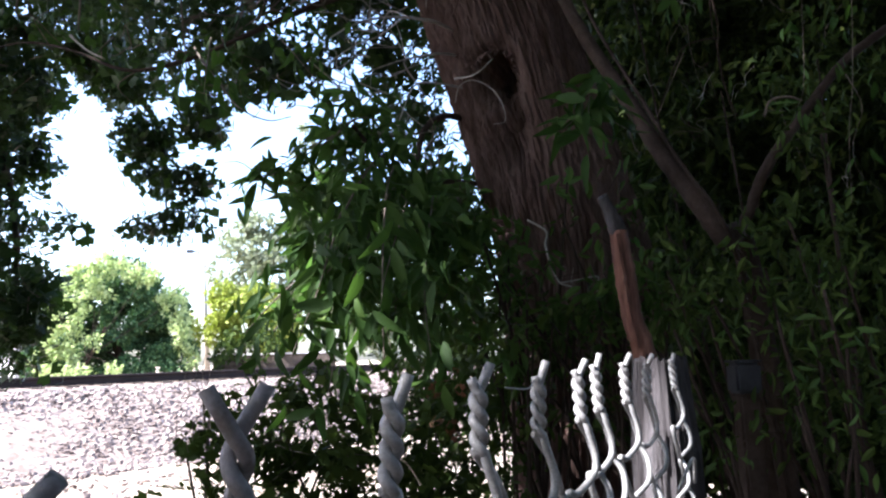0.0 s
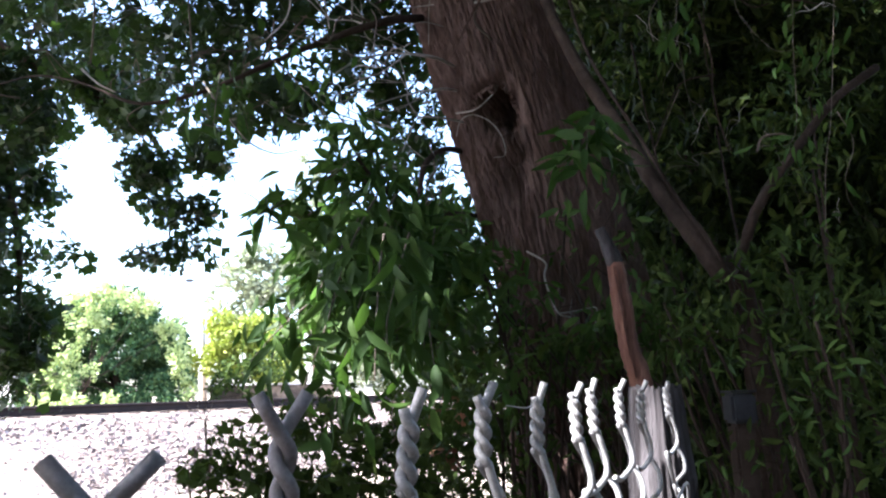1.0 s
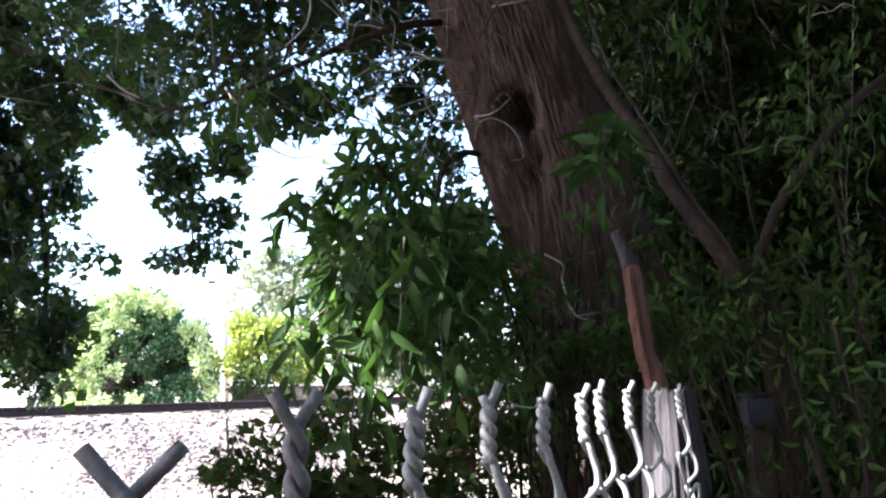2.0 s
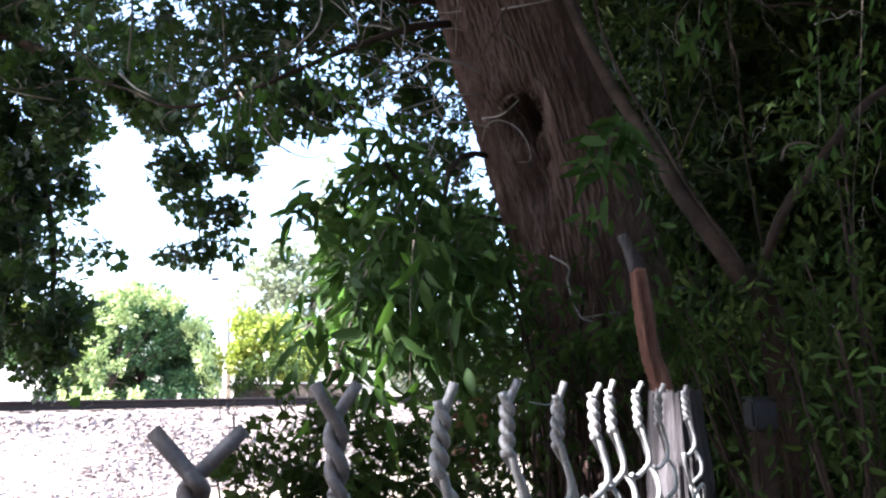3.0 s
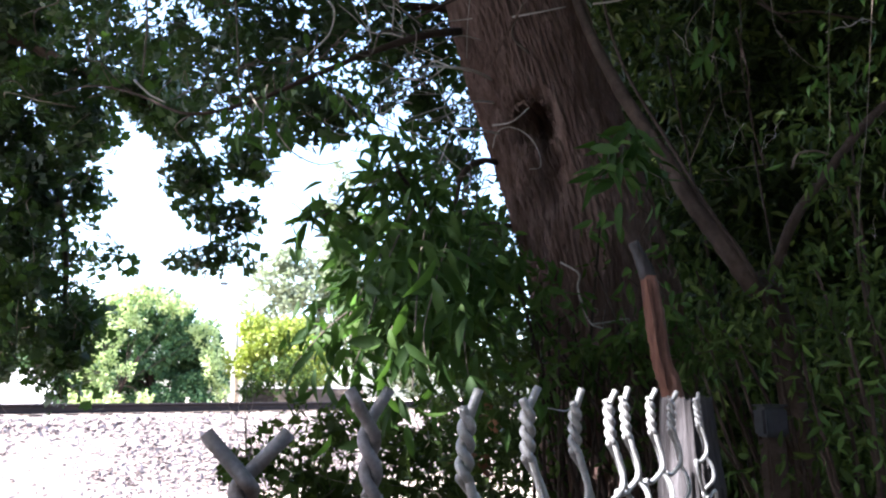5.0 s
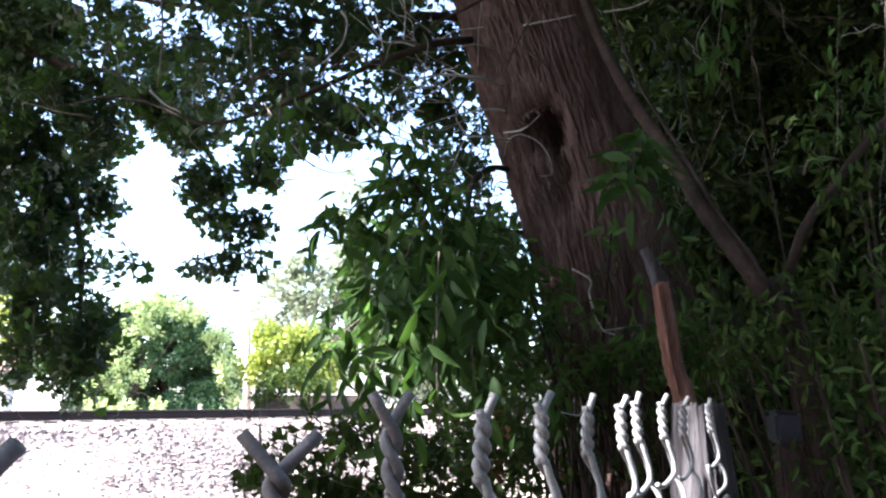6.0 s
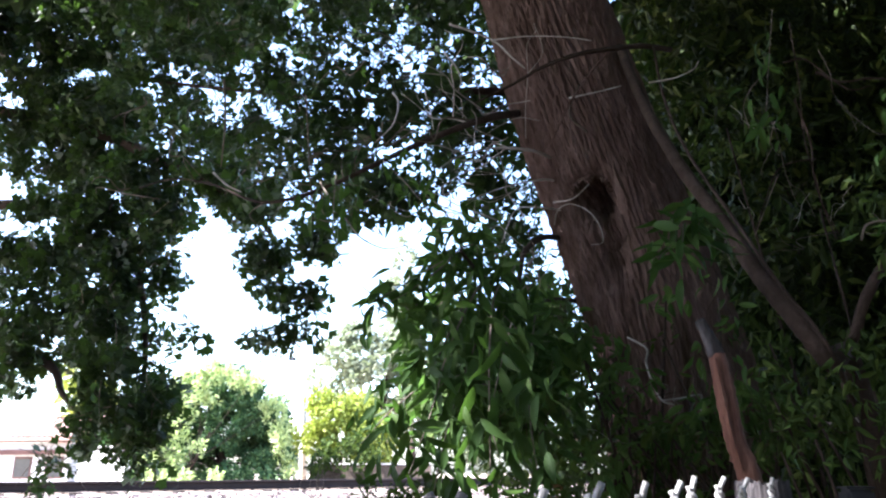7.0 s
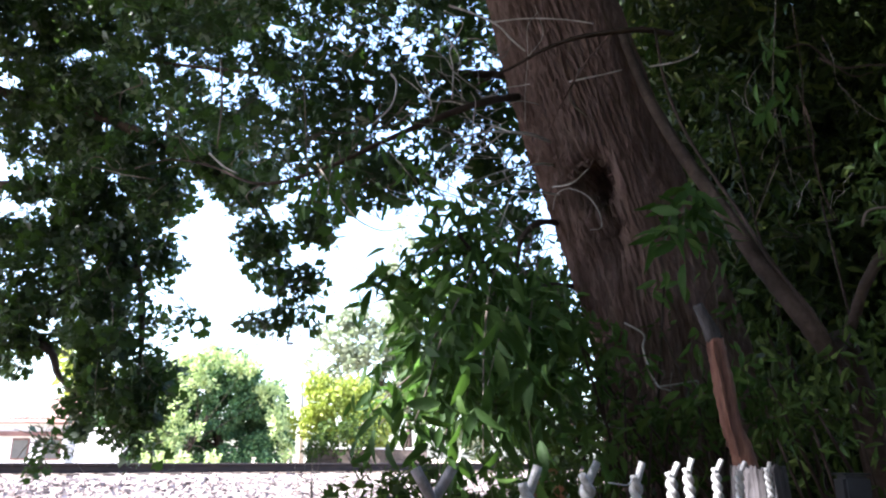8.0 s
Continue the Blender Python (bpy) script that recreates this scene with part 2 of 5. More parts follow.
def long_template(bend=0.25, width=0.13):
    """A narrow pointed blade one unit long that arches down."""
    v, f = [], []
    ys = [0.0, 0.12, 0.35, 0.6, 0.82, 1.0]
    ws = [0.012, 0.55 * width, width, 0.88 * width, 0.5 * width, 0.0]
    for y, w in zip(ys, ws):
        z = -bend * y * y
        v += [(-w, y, z + 0.35 * w), (0, y, z), (w, y, z + 0.35 * w)]
    for k in range(5):
        a = 3 * k
        f += [[a, a + 1, a + 4], [a, a + 4, a + 3], [a + 1, a + 2, a + 5], [a + 1, a + 5, a + 4]]
    return np.array(v), np.array(f)


def small_template():
    """A short oval blade of six triangles."""
    v = np.array([(0, 0, 0), (0.30, 0.3, 0.06), (0.26, 0.68, 0.05), (0, 1, -0.08), (-0.26, 0.68, 0.05), (-0.30, 0.3, 0.06), (0, 0.5, -0.02)], dtype=float)
    f = np.array([[0, 1, 6], [1, 2, 6], [2, 3, 6], [3, 4, 6], [4, 5, 6], [5, 0, 6]])
    return v, f


def leaf_cloud(places, tips, size, template, rng, flat=0.6, vary=0.35):
    """Blades at the places, pointing along the tips, with upper sides that tend upward."""
    v, f = template
    n = len(places)
    t = np.asarray(tips, dtype=float)
    t = t / (np.linalg.norm(t, axis=1)[:, None] + 1e-9)
    up = rng.standard_normal((n, 3)) * (1 - flat) * 1.4 + np.array([0, 0, flat])
    nrm = up - t * np.sum(up * t, axis=1)[:, None]
    nrm /= np.linalg.norm(nrm, axis=1)[:, None] + 1e-9
    side = np.cross(t, nrm)
    s = size * (1 + vary * rng.uniform(-1, 1, n))
    verts = (side[:, None, :] * v[None, :, 0, None] + t[:, None, :] * v[None, :, 1, None] + nrm[:, None, :] * v[None, :, 2, None]) * s[:, None, None]
    verts = (verts + np.asarray(places)[:, None, :]).reshape(-1, 3)
    faces = (f[None] + (np.arange(n) * len(v))[:, None, None]).reshape(-1, f.shape[1])
    return verts, faces


def along(path, u):
    p = np.asarray(path, dtype=float)
    seg = np.linalg.norm(np.diff(p, axis=0), axis=1)
    c = np.concatenate([[0], np.cumsum(seg)]) / seg.sum()
    return np.stack([np.interp(u, c, p[:, k]) for k in range(3)], axis=1)


def in_clumps(clumps, per_volume, rng, grain=0.35, cut=-0.05, shell=0.0):
    """Points in ellipsoids (centre, half sizes), thinned by noise so that the outline is uneven and has gaps."""
    out = []
    for c, h in clumps:
        c, h = np.array(c, dtype=float), np.array(h, dtype=float)
        n = int(per_volume * 4.19 * h[0] * h[1] * h[2])
        d = rng.standard_normal((n, 3))
        d /= np.linalg.norm(d, axis=1)[:, None]
        r = rng.uniform(shell ** 3, 1, n) ** (1 / 3)
        out.append(c + d * r[:, None] * h)
    pts = np.concatenate(out)
    keep = [noise.noise(Vector(p) / grain) > cut for p in pts]
    return pts[np.array(keep)]


def tips_for(pts, rng, droop=0.5, spread=1.0):
    t = rng.standard_normal((len(pts), 3)) * spread
    t[:, 2] -= droop
    return t


def twigs_to(stem, pts, rng, count, radius=0.003):
    """Thin twigs from a stem out to some of the points."""
    datas = []
    for p in pts[rng.choice(len(pts), min(count, len(pts)), replace=False)]:
        u = rng.uniform(0.05, 1)
        a = along(stem, np.array([u]))[0]
        mid = (a + p) / 2 + rng.standard_normal(3) * 0.06 * np.linalg.norm(p - a) + np.array([0, 0, 0.08 * np.linalg.norm(p - a)])
        datas.append(tube(smooth_path([a, mid, p], 3), [radius, radius * 0.4], 4))
    return joined(*datas)


def twigged(clumps, per_clump, rng, length, radius=0.0025):
    """Thin twigs that thread each clump."""
    datas = []
    for c, h in clumps:
        c, h = np.array(c, dtype=float), np.array(h, dtype=float)
        for _ in range(per_clump):
            a = c + rng.uniform(-0.7, 0.7, 3) * h
            d = rng.standard_normal(3)
            d *= length / np.linalg.norm(d)
            datas.append(tube(smooth_path([a, a + d * 0.5 + rng.standard_normal(3) * 0.1 * length, a + d], 3), [radius, radius * 0.4], 4))
    return joined(*datas)


# ---- ground, embankment and track ----
# The track runs along TRACK_E through TRACK_P; s is the distance across it, away from the fence.
TRACK_P = np.array([-7.97, 13.0])
TRACK_E = np.array([0.727, 0.686])
TRACK_N = np.array([-0.686, 0.727])


def track_xy(e, s):
    q = TRACK_P + e * TRACK_E + s * TRACK_N
    return q[0], q[1]


PROFILE = [(-900, -0.5), (-60, -0.05), (-20, 0.0), (-15, 0.0), (-12, 0.0), (-9, 0.02), (-7, 0.03), (-5.5, 0.05), (-4.4, 0.06), (-3.9, 0.09),
           (-3.4, 0.28), (-2.8, 0.55), (-2.2, 0.83), (-1.6, 1.05), (-1.2, 1.11), (-0.6, 1.16), (0.7, 1.17), (2.0, 1.17), (2.8, 1.08), (4.0, 0.95),
           (7, 0.9), (15, 0.9), (40, 0.9), (120, 0.9), (3000, 0.9)]


def profile_z(s):
    return float(np.interp(s, [a for a, _ in PROFILE], [b for _, b in PROFILE]))


def sheet(ss, es, lift, bumpy):
    verts, faces = [], []
    for e in es:
        for s in ss:
            x, y = track_xy(e, s)
            z = profile_z(s) + lift + bumpy * noise.noise(Vector((x * 0.6, y * 0.6, 0))) * (abs(e) < 60 and abs(s) < 30)
            verts.append((x, y, z))
    m = len(ss)
    for i in range(len(es) - 1):
        for k in range(m - 1):
            faces.append([i * m + k, (i + 1) * m + k, (i + 1) * m + k + 1, i * m + k + 1])
    return np.array(verts), faces


ss = sorted({*[a for a, _ in PROFILE], *np.arange(-20, 0, 0.5).tolist()})
es = [-3000, -500, -100, -50] + np.arange(-25, 60, 1.0).tolist() + [80, 150, 500, 3000]
solo("ground", sheet(ss, es, 0.0, 0.05), EARTH, "dry bare sandy earth with pale dust", "ground", "structure", True)
solo("embankment", sheet(np.arange(-3.9, 3.2, 0.25).tolist(), np.arange(-25, 60, 1.0).tolist(), 0.02, 0.05), STONE,
     "embankment of pale pinkish crushed stone under the track", "embankment", "structure", True)


def stone_cloud(n, rng, e0, e1, s0, s1, size):
    """Angular stones bedded in the slope."""
    cube = np.array([[x, y, z] for x in (-1, 1) for y in (-1, 1) for z in (-1, 1)], dtype=float)
    cf = np.array([[0, 1, 3, 2], [4, 6, 7, 5], [0, 4, 5, 1], [2, 3, 7, 6], [0, 2, 6, 4], [1, 5, 7, 3]])
    e, s = rng.uniform(e0, e1, n), rng.uniform(s0, s1, n)
    xy = TRACK_P + e[:, None] * TRACK_E + s[:, None] * TRACK_N
    z = np.interp(s, [a for a, _ in PROFILE], [b for _, b in PROFILE]) + 0.006
    c = np.column_stack([xy, z])
    sz = size * rng.uniform(0.5, 1.25, (n, 1, 1)) * rng.uniform(0.6, 1.2, (n, 1, 3)) * np.array([1.1, 1.1, 0.75])
    v = cube[None] * sz * rng.uniform(0.55, 1.1, (n, 8, 3))
    a, b = rng.uniform(0, 6.28, n), rng.uniform(-0.9, 0.9, n)
    ca, sa, cb, sb = np.cos(a)[:, None], np.sin(a)[:, None], np.cos(b)[:, None], np.sin(b)[:, None]
    y1, z1 = v[:, :, 1] * cb - v[:, :, 2] * sb, v[:, :, 1] * sb + v[:, :, 2] * cb
    x2, y2 = v[:, :, 0] * ca - y1 * sa, v[:, :, 0] * sa + y1 * ca
    out = np.stack([x2, y2, z1], axis=2) + c[:, None, :]
    return out.reshape(-1, 3), (cf[None] + (np.arange(n) * 8)[:, None, None]).reshape(-1, 4)


def stone_material():
    mat, nd, ln = nodes_of("loose_stone")
    b = nd["Principled BSDF"]
    g = nd.new("ShaderNodeNewGeometry")
    col = ramp(nd, ln, g.outputs["Random Per Island"], [(0.0, (0.055, 0.038, 0.034)), (0.25, (0.185, 0.143, 0.127)), (0.7, (0.275, 0.222, 0.20)), (1.0, (0.37, 0.31, 0.283))])
    fine = ramp(nd, ln, noise_tex(nd, ln, 40.0), [(0.3, (0.7, 0.7, 0.7)), (0.7, (1, 1, 1))])
    ln.new(mixed(nd, ln, col, fine, 0.7), b.inputs["Base Color"])
    b.inputs["Roughness"].default_value = 0.9
    return mat


LOOSE_STONE = stone_material()
rng = np.random.default_rng(3)
solo("ballast_stones", joined(stone_cloud(24000, rng, -6, 16, -4.3, -0.8, 0.042), stone_cloud(1600, rng, -6, 20, -7.0, -4.0, 0.03)), LOOSE_STONE,
     "pale pinkish grey crushed stones of the railway ballast", "ballast", "stuff")

RAIL_SHAPE = [(-0.07, 0), (0.07, 0), (0.07, 0.012), (0.012, 0.035), (0.010, 0.12), (0.036, 0.135), (0.036, 0.165), (0.028, 0.172),
              (-0.028, 0.172), (-0.036, 0.165), (-0.036, 0.135), (-0.010, 0.12), (-0.012, 0.035), (-0.07, 0.012)]


def rail_data(s0):
    verts, faces = [], []
    ends = [-40, 0, 20, 80]
    for e in ends:
        for a, z in RAIL_SHAPE:
            x, y = track_xy(e, s0 + a)
            verts.append((x, y, 1.215 + z))
    m = len(RAIL_SHAPE)
    for i in range(len(ends) - 1):
        for k in range(m):
            faces.append([i * m + k, i * m + (k + 1) % m, (i + 1) * m + (k + 1) % m, (i + 1) * m + k])
    return np.array(verts), faces


track = thing("railway_track", (*track_xy(0, 0.7), 1.19), "dark rusty steel railway track on pale ballast", "railway track")
for s0 in (0.0, 1.51):
    part("rail", rail_data(s0), RAIL_STEEL, track, "dark rust-brown steel rail")
tie = None
turn_e = math.atan2(TRACK_E[1], TRACK_E[0])
for k in range(-10, 46):
    x, y = track_xy(k * 0.6, 0.755)
    if tie is None:
        tie = part("sleeper", box((x - 0.11, y - 1.25, 1.10), (x + 0.11, y + 1.25, 1.213), turn_e, (x, y)), TIE_WOOD, track)
        first = (x, y)
    else:
        ob = new("sleeper", tie.data)
        ob.parent, ob.matrix_parent_inverse = track, tie.matrix_parent_inverse.copy()
        ob.location = (x - first[0], y - first[1], 0)

# ---- the far side: trees, pole, houses ----


def far_tree(name, base, clumps, leaf, mat, label, trunk_r, density, seed, grain=0.9, cut=-0.1, category="tree", droop=0.3):
    rng = np.random.default_rng(seed)
    t = thing(name, base, label, category)
    top = np.mean([c for c, _ in clumps], axis=0)
    b = np.array(base, dtype=float)
    part("trunk", tube(smooth_path([b - [0, 0, 0.2], b * 0.6 + top * 0.4 + [0.15, 0, 0], top], 5), [trunk_r, trunk_r * 0.4], 8, 0.05, seed), LIMB_BARK, t)
    for c, h in clumps[::2]:
        c = np.array(c, dtype=float)
        a = b * 0.55 + top * 0.45
        part("limb", tube(smooth_path([a, (a + c) / 2 + rng.standard_normal(3) * 0.1 + [0, 0.3, 0], c + [0, 0.2, 0]], 4), [trunk_r * 0.25, trunk_r * 0.06], 6), LIMB_BARK, t)
    pts = in_clumps(clumps, density, rng, grain, cut, 0.3)
    part("crown", leaf_cloud(pts, tips_for(pts, rng, droop), leaf, small_template(), rng, 0.35, 0.5), mat, t, kind="stuff")
    return t


# Green here is kept dark as the tree's shaded core.
far_tree("round_tree", (-12.74, 32, 1.05), [
    ((-12.94, 32, 3.52), (2.6, 2.2, 2.3)), ((-13.7, 32, 4.51), (1.3, 1.3, 1.3)), ((-14.66, 33, 4.86), (1.2, 1.2, 1.2)), ((-14.3, 31.5, 3.97), (1.6, 1.6, 1.9)), ((-13.34, 30.5, 2.26), (1.7, 1.4, 1.1)), ((-11.26, 32, 3.52), (1.5, 1.6, 2.0)),
    ((-13.2, 32.5, 5.19), (1.5, 1.5, 1.3)), ((-14.8, 31, 2.75), (0.9, 1.0, 1.3)), ((-10.38, 31.5, 2.05), (1.2, 1.2, 0.9)), ((-12.52, 33, 5.51), (0.9, 0.9, 1.0)),
    ((-12.25, 30, 1.46), (1.6, 1.0, 0.6)), ((-11.09, 30, 1.3), (1.3, 0.6, 0.5)), ((-10.11, 30.5, 1.3), (0.9, 0.6, 0.5)), ((-12.6, 29.5, 1.26), (0.9, 0.5, 0.4))], 0.15, FAR_GREEN, "round full-leaved green tree beyond the railway", 0.25, 520, 11, 0.8, 0.02)
# Not another tree: pale clumps paint the round tree's lit side, plus low shrubs.
far_tree("round_tree_lit_side", (-13.59, 29.5, 1.08), [
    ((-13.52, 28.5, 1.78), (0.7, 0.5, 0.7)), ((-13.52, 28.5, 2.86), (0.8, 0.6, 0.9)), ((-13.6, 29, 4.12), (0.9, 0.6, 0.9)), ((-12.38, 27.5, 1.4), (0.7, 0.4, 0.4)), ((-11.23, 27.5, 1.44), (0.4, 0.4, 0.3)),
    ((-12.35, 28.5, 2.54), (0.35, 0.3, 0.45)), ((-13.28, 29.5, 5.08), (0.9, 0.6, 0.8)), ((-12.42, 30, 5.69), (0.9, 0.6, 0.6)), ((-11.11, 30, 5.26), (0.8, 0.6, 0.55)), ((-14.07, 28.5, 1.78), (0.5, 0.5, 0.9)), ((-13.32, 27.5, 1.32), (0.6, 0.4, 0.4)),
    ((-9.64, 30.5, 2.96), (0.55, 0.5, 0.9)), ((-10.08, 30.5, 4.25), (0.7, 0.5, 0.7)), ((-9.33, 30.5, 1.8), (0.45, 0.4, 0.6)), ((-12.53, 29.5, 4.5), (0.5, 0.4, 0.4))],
         0.15, LIT_SIDE_LEAF, "pale leaf clumps painting the round tree's sunlit side, with low shrubs", 0.1, 620, 18, 0.5, -0.08)
far_tree("yellow_shrub", (-8.35, 36, 0.99), [
    ((-8.77, 36, 4.05), (1.3, 1.2, 1.2)), ((-7.79, 36.5, 4.65), (1.2, 1.0, 0.9)), ((-9.57, 36, 3.22), (0.8, 0.8, 1.0)), ((-6.79, 36, 3.22), (1.4, 1.0, 1.5)),
    ((-11.08, 36, 2.95), (0.7, 0.7, 1.3)), ((-9.38, 36, 4.89), (0.9, 0.8, 0.7)), ((-7.9, 36, 3.22), (1.4, 0.8, 1.0))], 0.2, FAR_YELLOW, "yellow-green sunlit shrub beyond the railway", 0.12, 330, 12, 0.9, -0.25, category="shrub")
far_tree("dark_shrub", (-7.4, 33, 1.04), [
    ((-7.73, 33, 2.58), (0.9, 0.8, 0.7)), ((-6.58, 33, 2.58), (1.0, 0.8, 1.0)), ((-8.56, 32.5, 1.7), (0.6, 0.5, 0.6)), ((-7.96, 32.5, 2.07), (0.9, 0.6, 0.8)), ((-9.54, 32.5, 1.38), (0.5, 0.4, 0.35))], 0.2, SHADE_LEAF, "low dark green shrub beside a fence", 0.08, 220, 13, category="shrub")
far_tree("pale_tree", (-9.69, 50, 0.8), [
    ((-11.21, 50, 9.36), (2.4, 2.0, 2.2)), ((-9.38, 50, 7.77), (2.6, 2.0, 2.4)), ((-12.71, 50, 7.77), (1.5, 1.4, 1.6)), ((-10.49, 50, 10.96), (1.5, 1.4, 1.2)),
    ((-7.68, 50, 10.16), (1.6, 1.5, 2.4)), ((-5.63, 50, 6.99), (3.0, 2.0, 3.5)), ((-2.49, 50, 5.43), (3.0, 2.0, 4.0))], 0.34, FAR_HAZED, "pale olive feathery tree in hazy sun", 0.3, 60, 14, 1.1, 0.0)
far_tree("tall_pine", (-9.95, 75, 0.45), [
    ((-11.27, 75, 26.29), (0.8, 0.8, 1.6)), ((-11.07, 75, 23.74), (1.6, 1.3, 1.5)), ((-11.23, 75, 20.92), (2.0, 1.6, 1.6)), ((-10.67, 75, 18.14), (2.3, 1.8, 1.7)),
    ((-10.94, 75, 15.09), (2.6, 2.0, 2.0))], 0.42, FAR_HAZED, "tall slender pale pine far behind", 0.35, 45, 15, 1.3, 0.02)
far_tree("garden_tree", (-23.76, 40, 0.94), [
    ((-24.21, 40, 5.89), (1.6, 1.5, 1.8)), ((-24.99, 40, 7.15), (1.4, 1.3, 1.0)), ((-23.4, 40, 4.33), (1.4, 1.3, 1.6))], 0.28, FAR_YELLOW,
         "yellow-green garden tree behind the white wall", 0.18, 70, 16)
far_tree("dark_hedge", (-14.87, 29, 1.09), [
    ((-14.93, 29, 1.68), (0.5, 0.6, 0.8)), ((-14.83, 29, 2.44), (0.45, 0.5, 0.6)), ((-18.2, 33, 3.08), (1.5, 1.0, 0.9))], 0.18, FAR_GREEN,
         "clipped dark green hedge at the wall's end", 0.08, 300, 17, category="hedge")

pole = thing("utility_pole", (-10.67, 38, 0.97), "sunlit bare wooden utility pole beyond the railway", "utility pole")
pb, pt = np.array((-10.64, 38, 0.97)), np.array((-11.06, 38, 7.32))
part("shaft", tube([pb - [0, 0, 0.4], (pb + pt) / 2, pt], [0.16, 0.13], 12, 0.02), POLE_WOOD, pole, smooth=True)
part("lamp_arm", tube(smooth_path([pt - [0, 0, 0.25], pt + [-0.25, 0, 0.1], pt + [-0.5, -0.1, 0.08]], 4), [0.04, 0.03], 6), BOX_METAL, pole)
part("lamp_head", bevelled_box(pt + [-0.75, -0.22, 0.02], pt + [-0.4, 0.02, 0.18], 0.03), BOX_METAL, pole, "small grey lamp head")
part("crossarm", bevelled_box(pt + [-0.35, -0.06, -0.75], pt + [0.35, 0.06, -0.62], 0.01), POLE_WOOD, pole)

yard = thing("yard_fence", (-7.89, 34, 1.02), "low brown board fence with a pale top rail", "fence")
fa, fb = np.array((-9.31, 34, 1.02)), np.array((-3.74, 34, 1.02))
for k in range(34):
    q = fa + (fb - fa) * k / 34
    part("board", bevelled_box(q + [0, -0.01, -0.3], q + [0.185, 0.02, 0.88], 0.006), TIE_WOOD, yard)
part("top_rail", bevelled_box(fa + [0, -0.04, 0.88], [fb[0], fb[1] + 0.04, fb[2] + 0.96], 0.01), STUCCO, yard, "pale painted top rail")

shed = thing("garden_wall", (-16.8, 30, 1.08), "white stuccoed block wall with a grey end pier", "wall")
wa, wb = np.array((-18.17, 30, 1.08)), np.array((-16.02, 30, 1.08))
part("wall_face", bevelled_box([wa[0], wa[1], 0.7], [wb[0], wb[1] + 0.3, 2.59], 0.02), STUCCO, shed)
part("pier", bevelled_box([wb[0] + 0.003, wb[1] - 0.05, 0.7], [wb[0] + 0.28, wb[1] + 0.5, 2.71], 0.02), GREY_WALL, shed, "grey end pier")
part("coping", bevelled_box([wa[0], wa[1] - 0.06, 2.59 + 0.003], [wb[0], wb[1] + 0.36, 2.59 + 0.09], 0.02), STUCCO, shed)

house = thing("house", (-22.66, 34, 1.02), "white stucco house with a red tile roof", "house")
ha, hb = np.array((-25.26, 34, 1.02)), np.array((-20.98, 34, 1.02))
eave = 3.0
ridge = 4.38
part("wall", bevelled_box([ha[0], ha[1], 0.7], [hb[0], hb[1] + 6, eave], 0.02), STUCCO, house)
part("fascia", bevelled_box([ha[0] - 0.4, ha[1] - 0.5, eave + 0.003], [hb[0] + 0.4, ha[1] - 0.42, eave + 0.22], 0.01), TRIM, house, "dark brown fascia board")
part("porch_beam", bevelled_box([ha[0], ha[1] - 0.32, eave - 0.55], [hb[0] + 0.2, ha[1] - 0.2, eave - 0.33], 0.01), TRIM, house, "dark brown beam")
roof_v = np.array([[ha[0] - 0.5, ha[1] - 0.55, eave + 0.2], [hb[0] + 0.5, ha[1] - 0.55, eave + 0.2], [hb[0] + 0.1, ha[1] + 3, ridge], [ha[0], ha[1] + 3, ridge],
                   [ha[0] - 0.5, ha[1] + 6.5, eave + 0.2], [hb[0] + 0.5, ha[1] + 6.5, eave + 0.2]])
roof = part("roof", (np.vstack([roof_v, roof_v - [0, 0, 0.12]]), [[0, 1, 2, 3], [3, 2, 5, 4], [9, 8, 7, 6], [10, 11, 8, 9], [1, 0, 6, 7], [4, 5, 11, 10], [0, 3, 9, 6], [3, 4, 10, 9], [2, 1, 7, 8], [5, 2, 8, 11]]),
            TILE, house, "red clay tile roof")
for k in range(20):
    u = k / 20
    lo = roof_v[0] + (roof_v[1] - roof_v[0]) * u + [0.12, 0, 0.03]
    hi = roof_v[3] + (roof_v[2] - roof_v[3]) * u + [0.12, 0, 0.03]
    part("roof_tile", tube([lo, (lo + hi) / 2, hi], [0.085, 0.08], 6), TILE, roof)
for k in (0.35, 0.72):
    wx = ha[0] + (hb[0] - ha[0]) * k
    win = part("window", bevelled_box([wx, ha[1] - 0.03, 1.35], [wx + 0.9, ha[1] + 0.02, eave - 0.65], 0.01), TRIM, house)
    part("pane", box([wx + 0.08, ha[1] - 0.045, 1.43], [wx + 0.82, ha[1] - 0.034, eave - 0.73]), GLASS_DARK, win)

# ---- the leaning tree ----
AXIS = smooth_path([(0.62, 2.62, -0.15), (0.60, 2.58, 0.25), (0.60, 2.55, 0.9), (0.56, 2.5, 1.693), (0.519, 2.5, 1.992), (0.448, 2.5, 2.306), (0.358, 2.5, 2.636), (0.264, 2.5, 2.983), (0.122, 2.5, 3.524),
                    (-0.2, 2.5, 4.6), (-0.5, 2.4, 6.2)], 8)
KNOT = np.array((0.296, 2.28, 2.404))
KNOT_LOW = np.array((0.346, 2.27, 2.193))


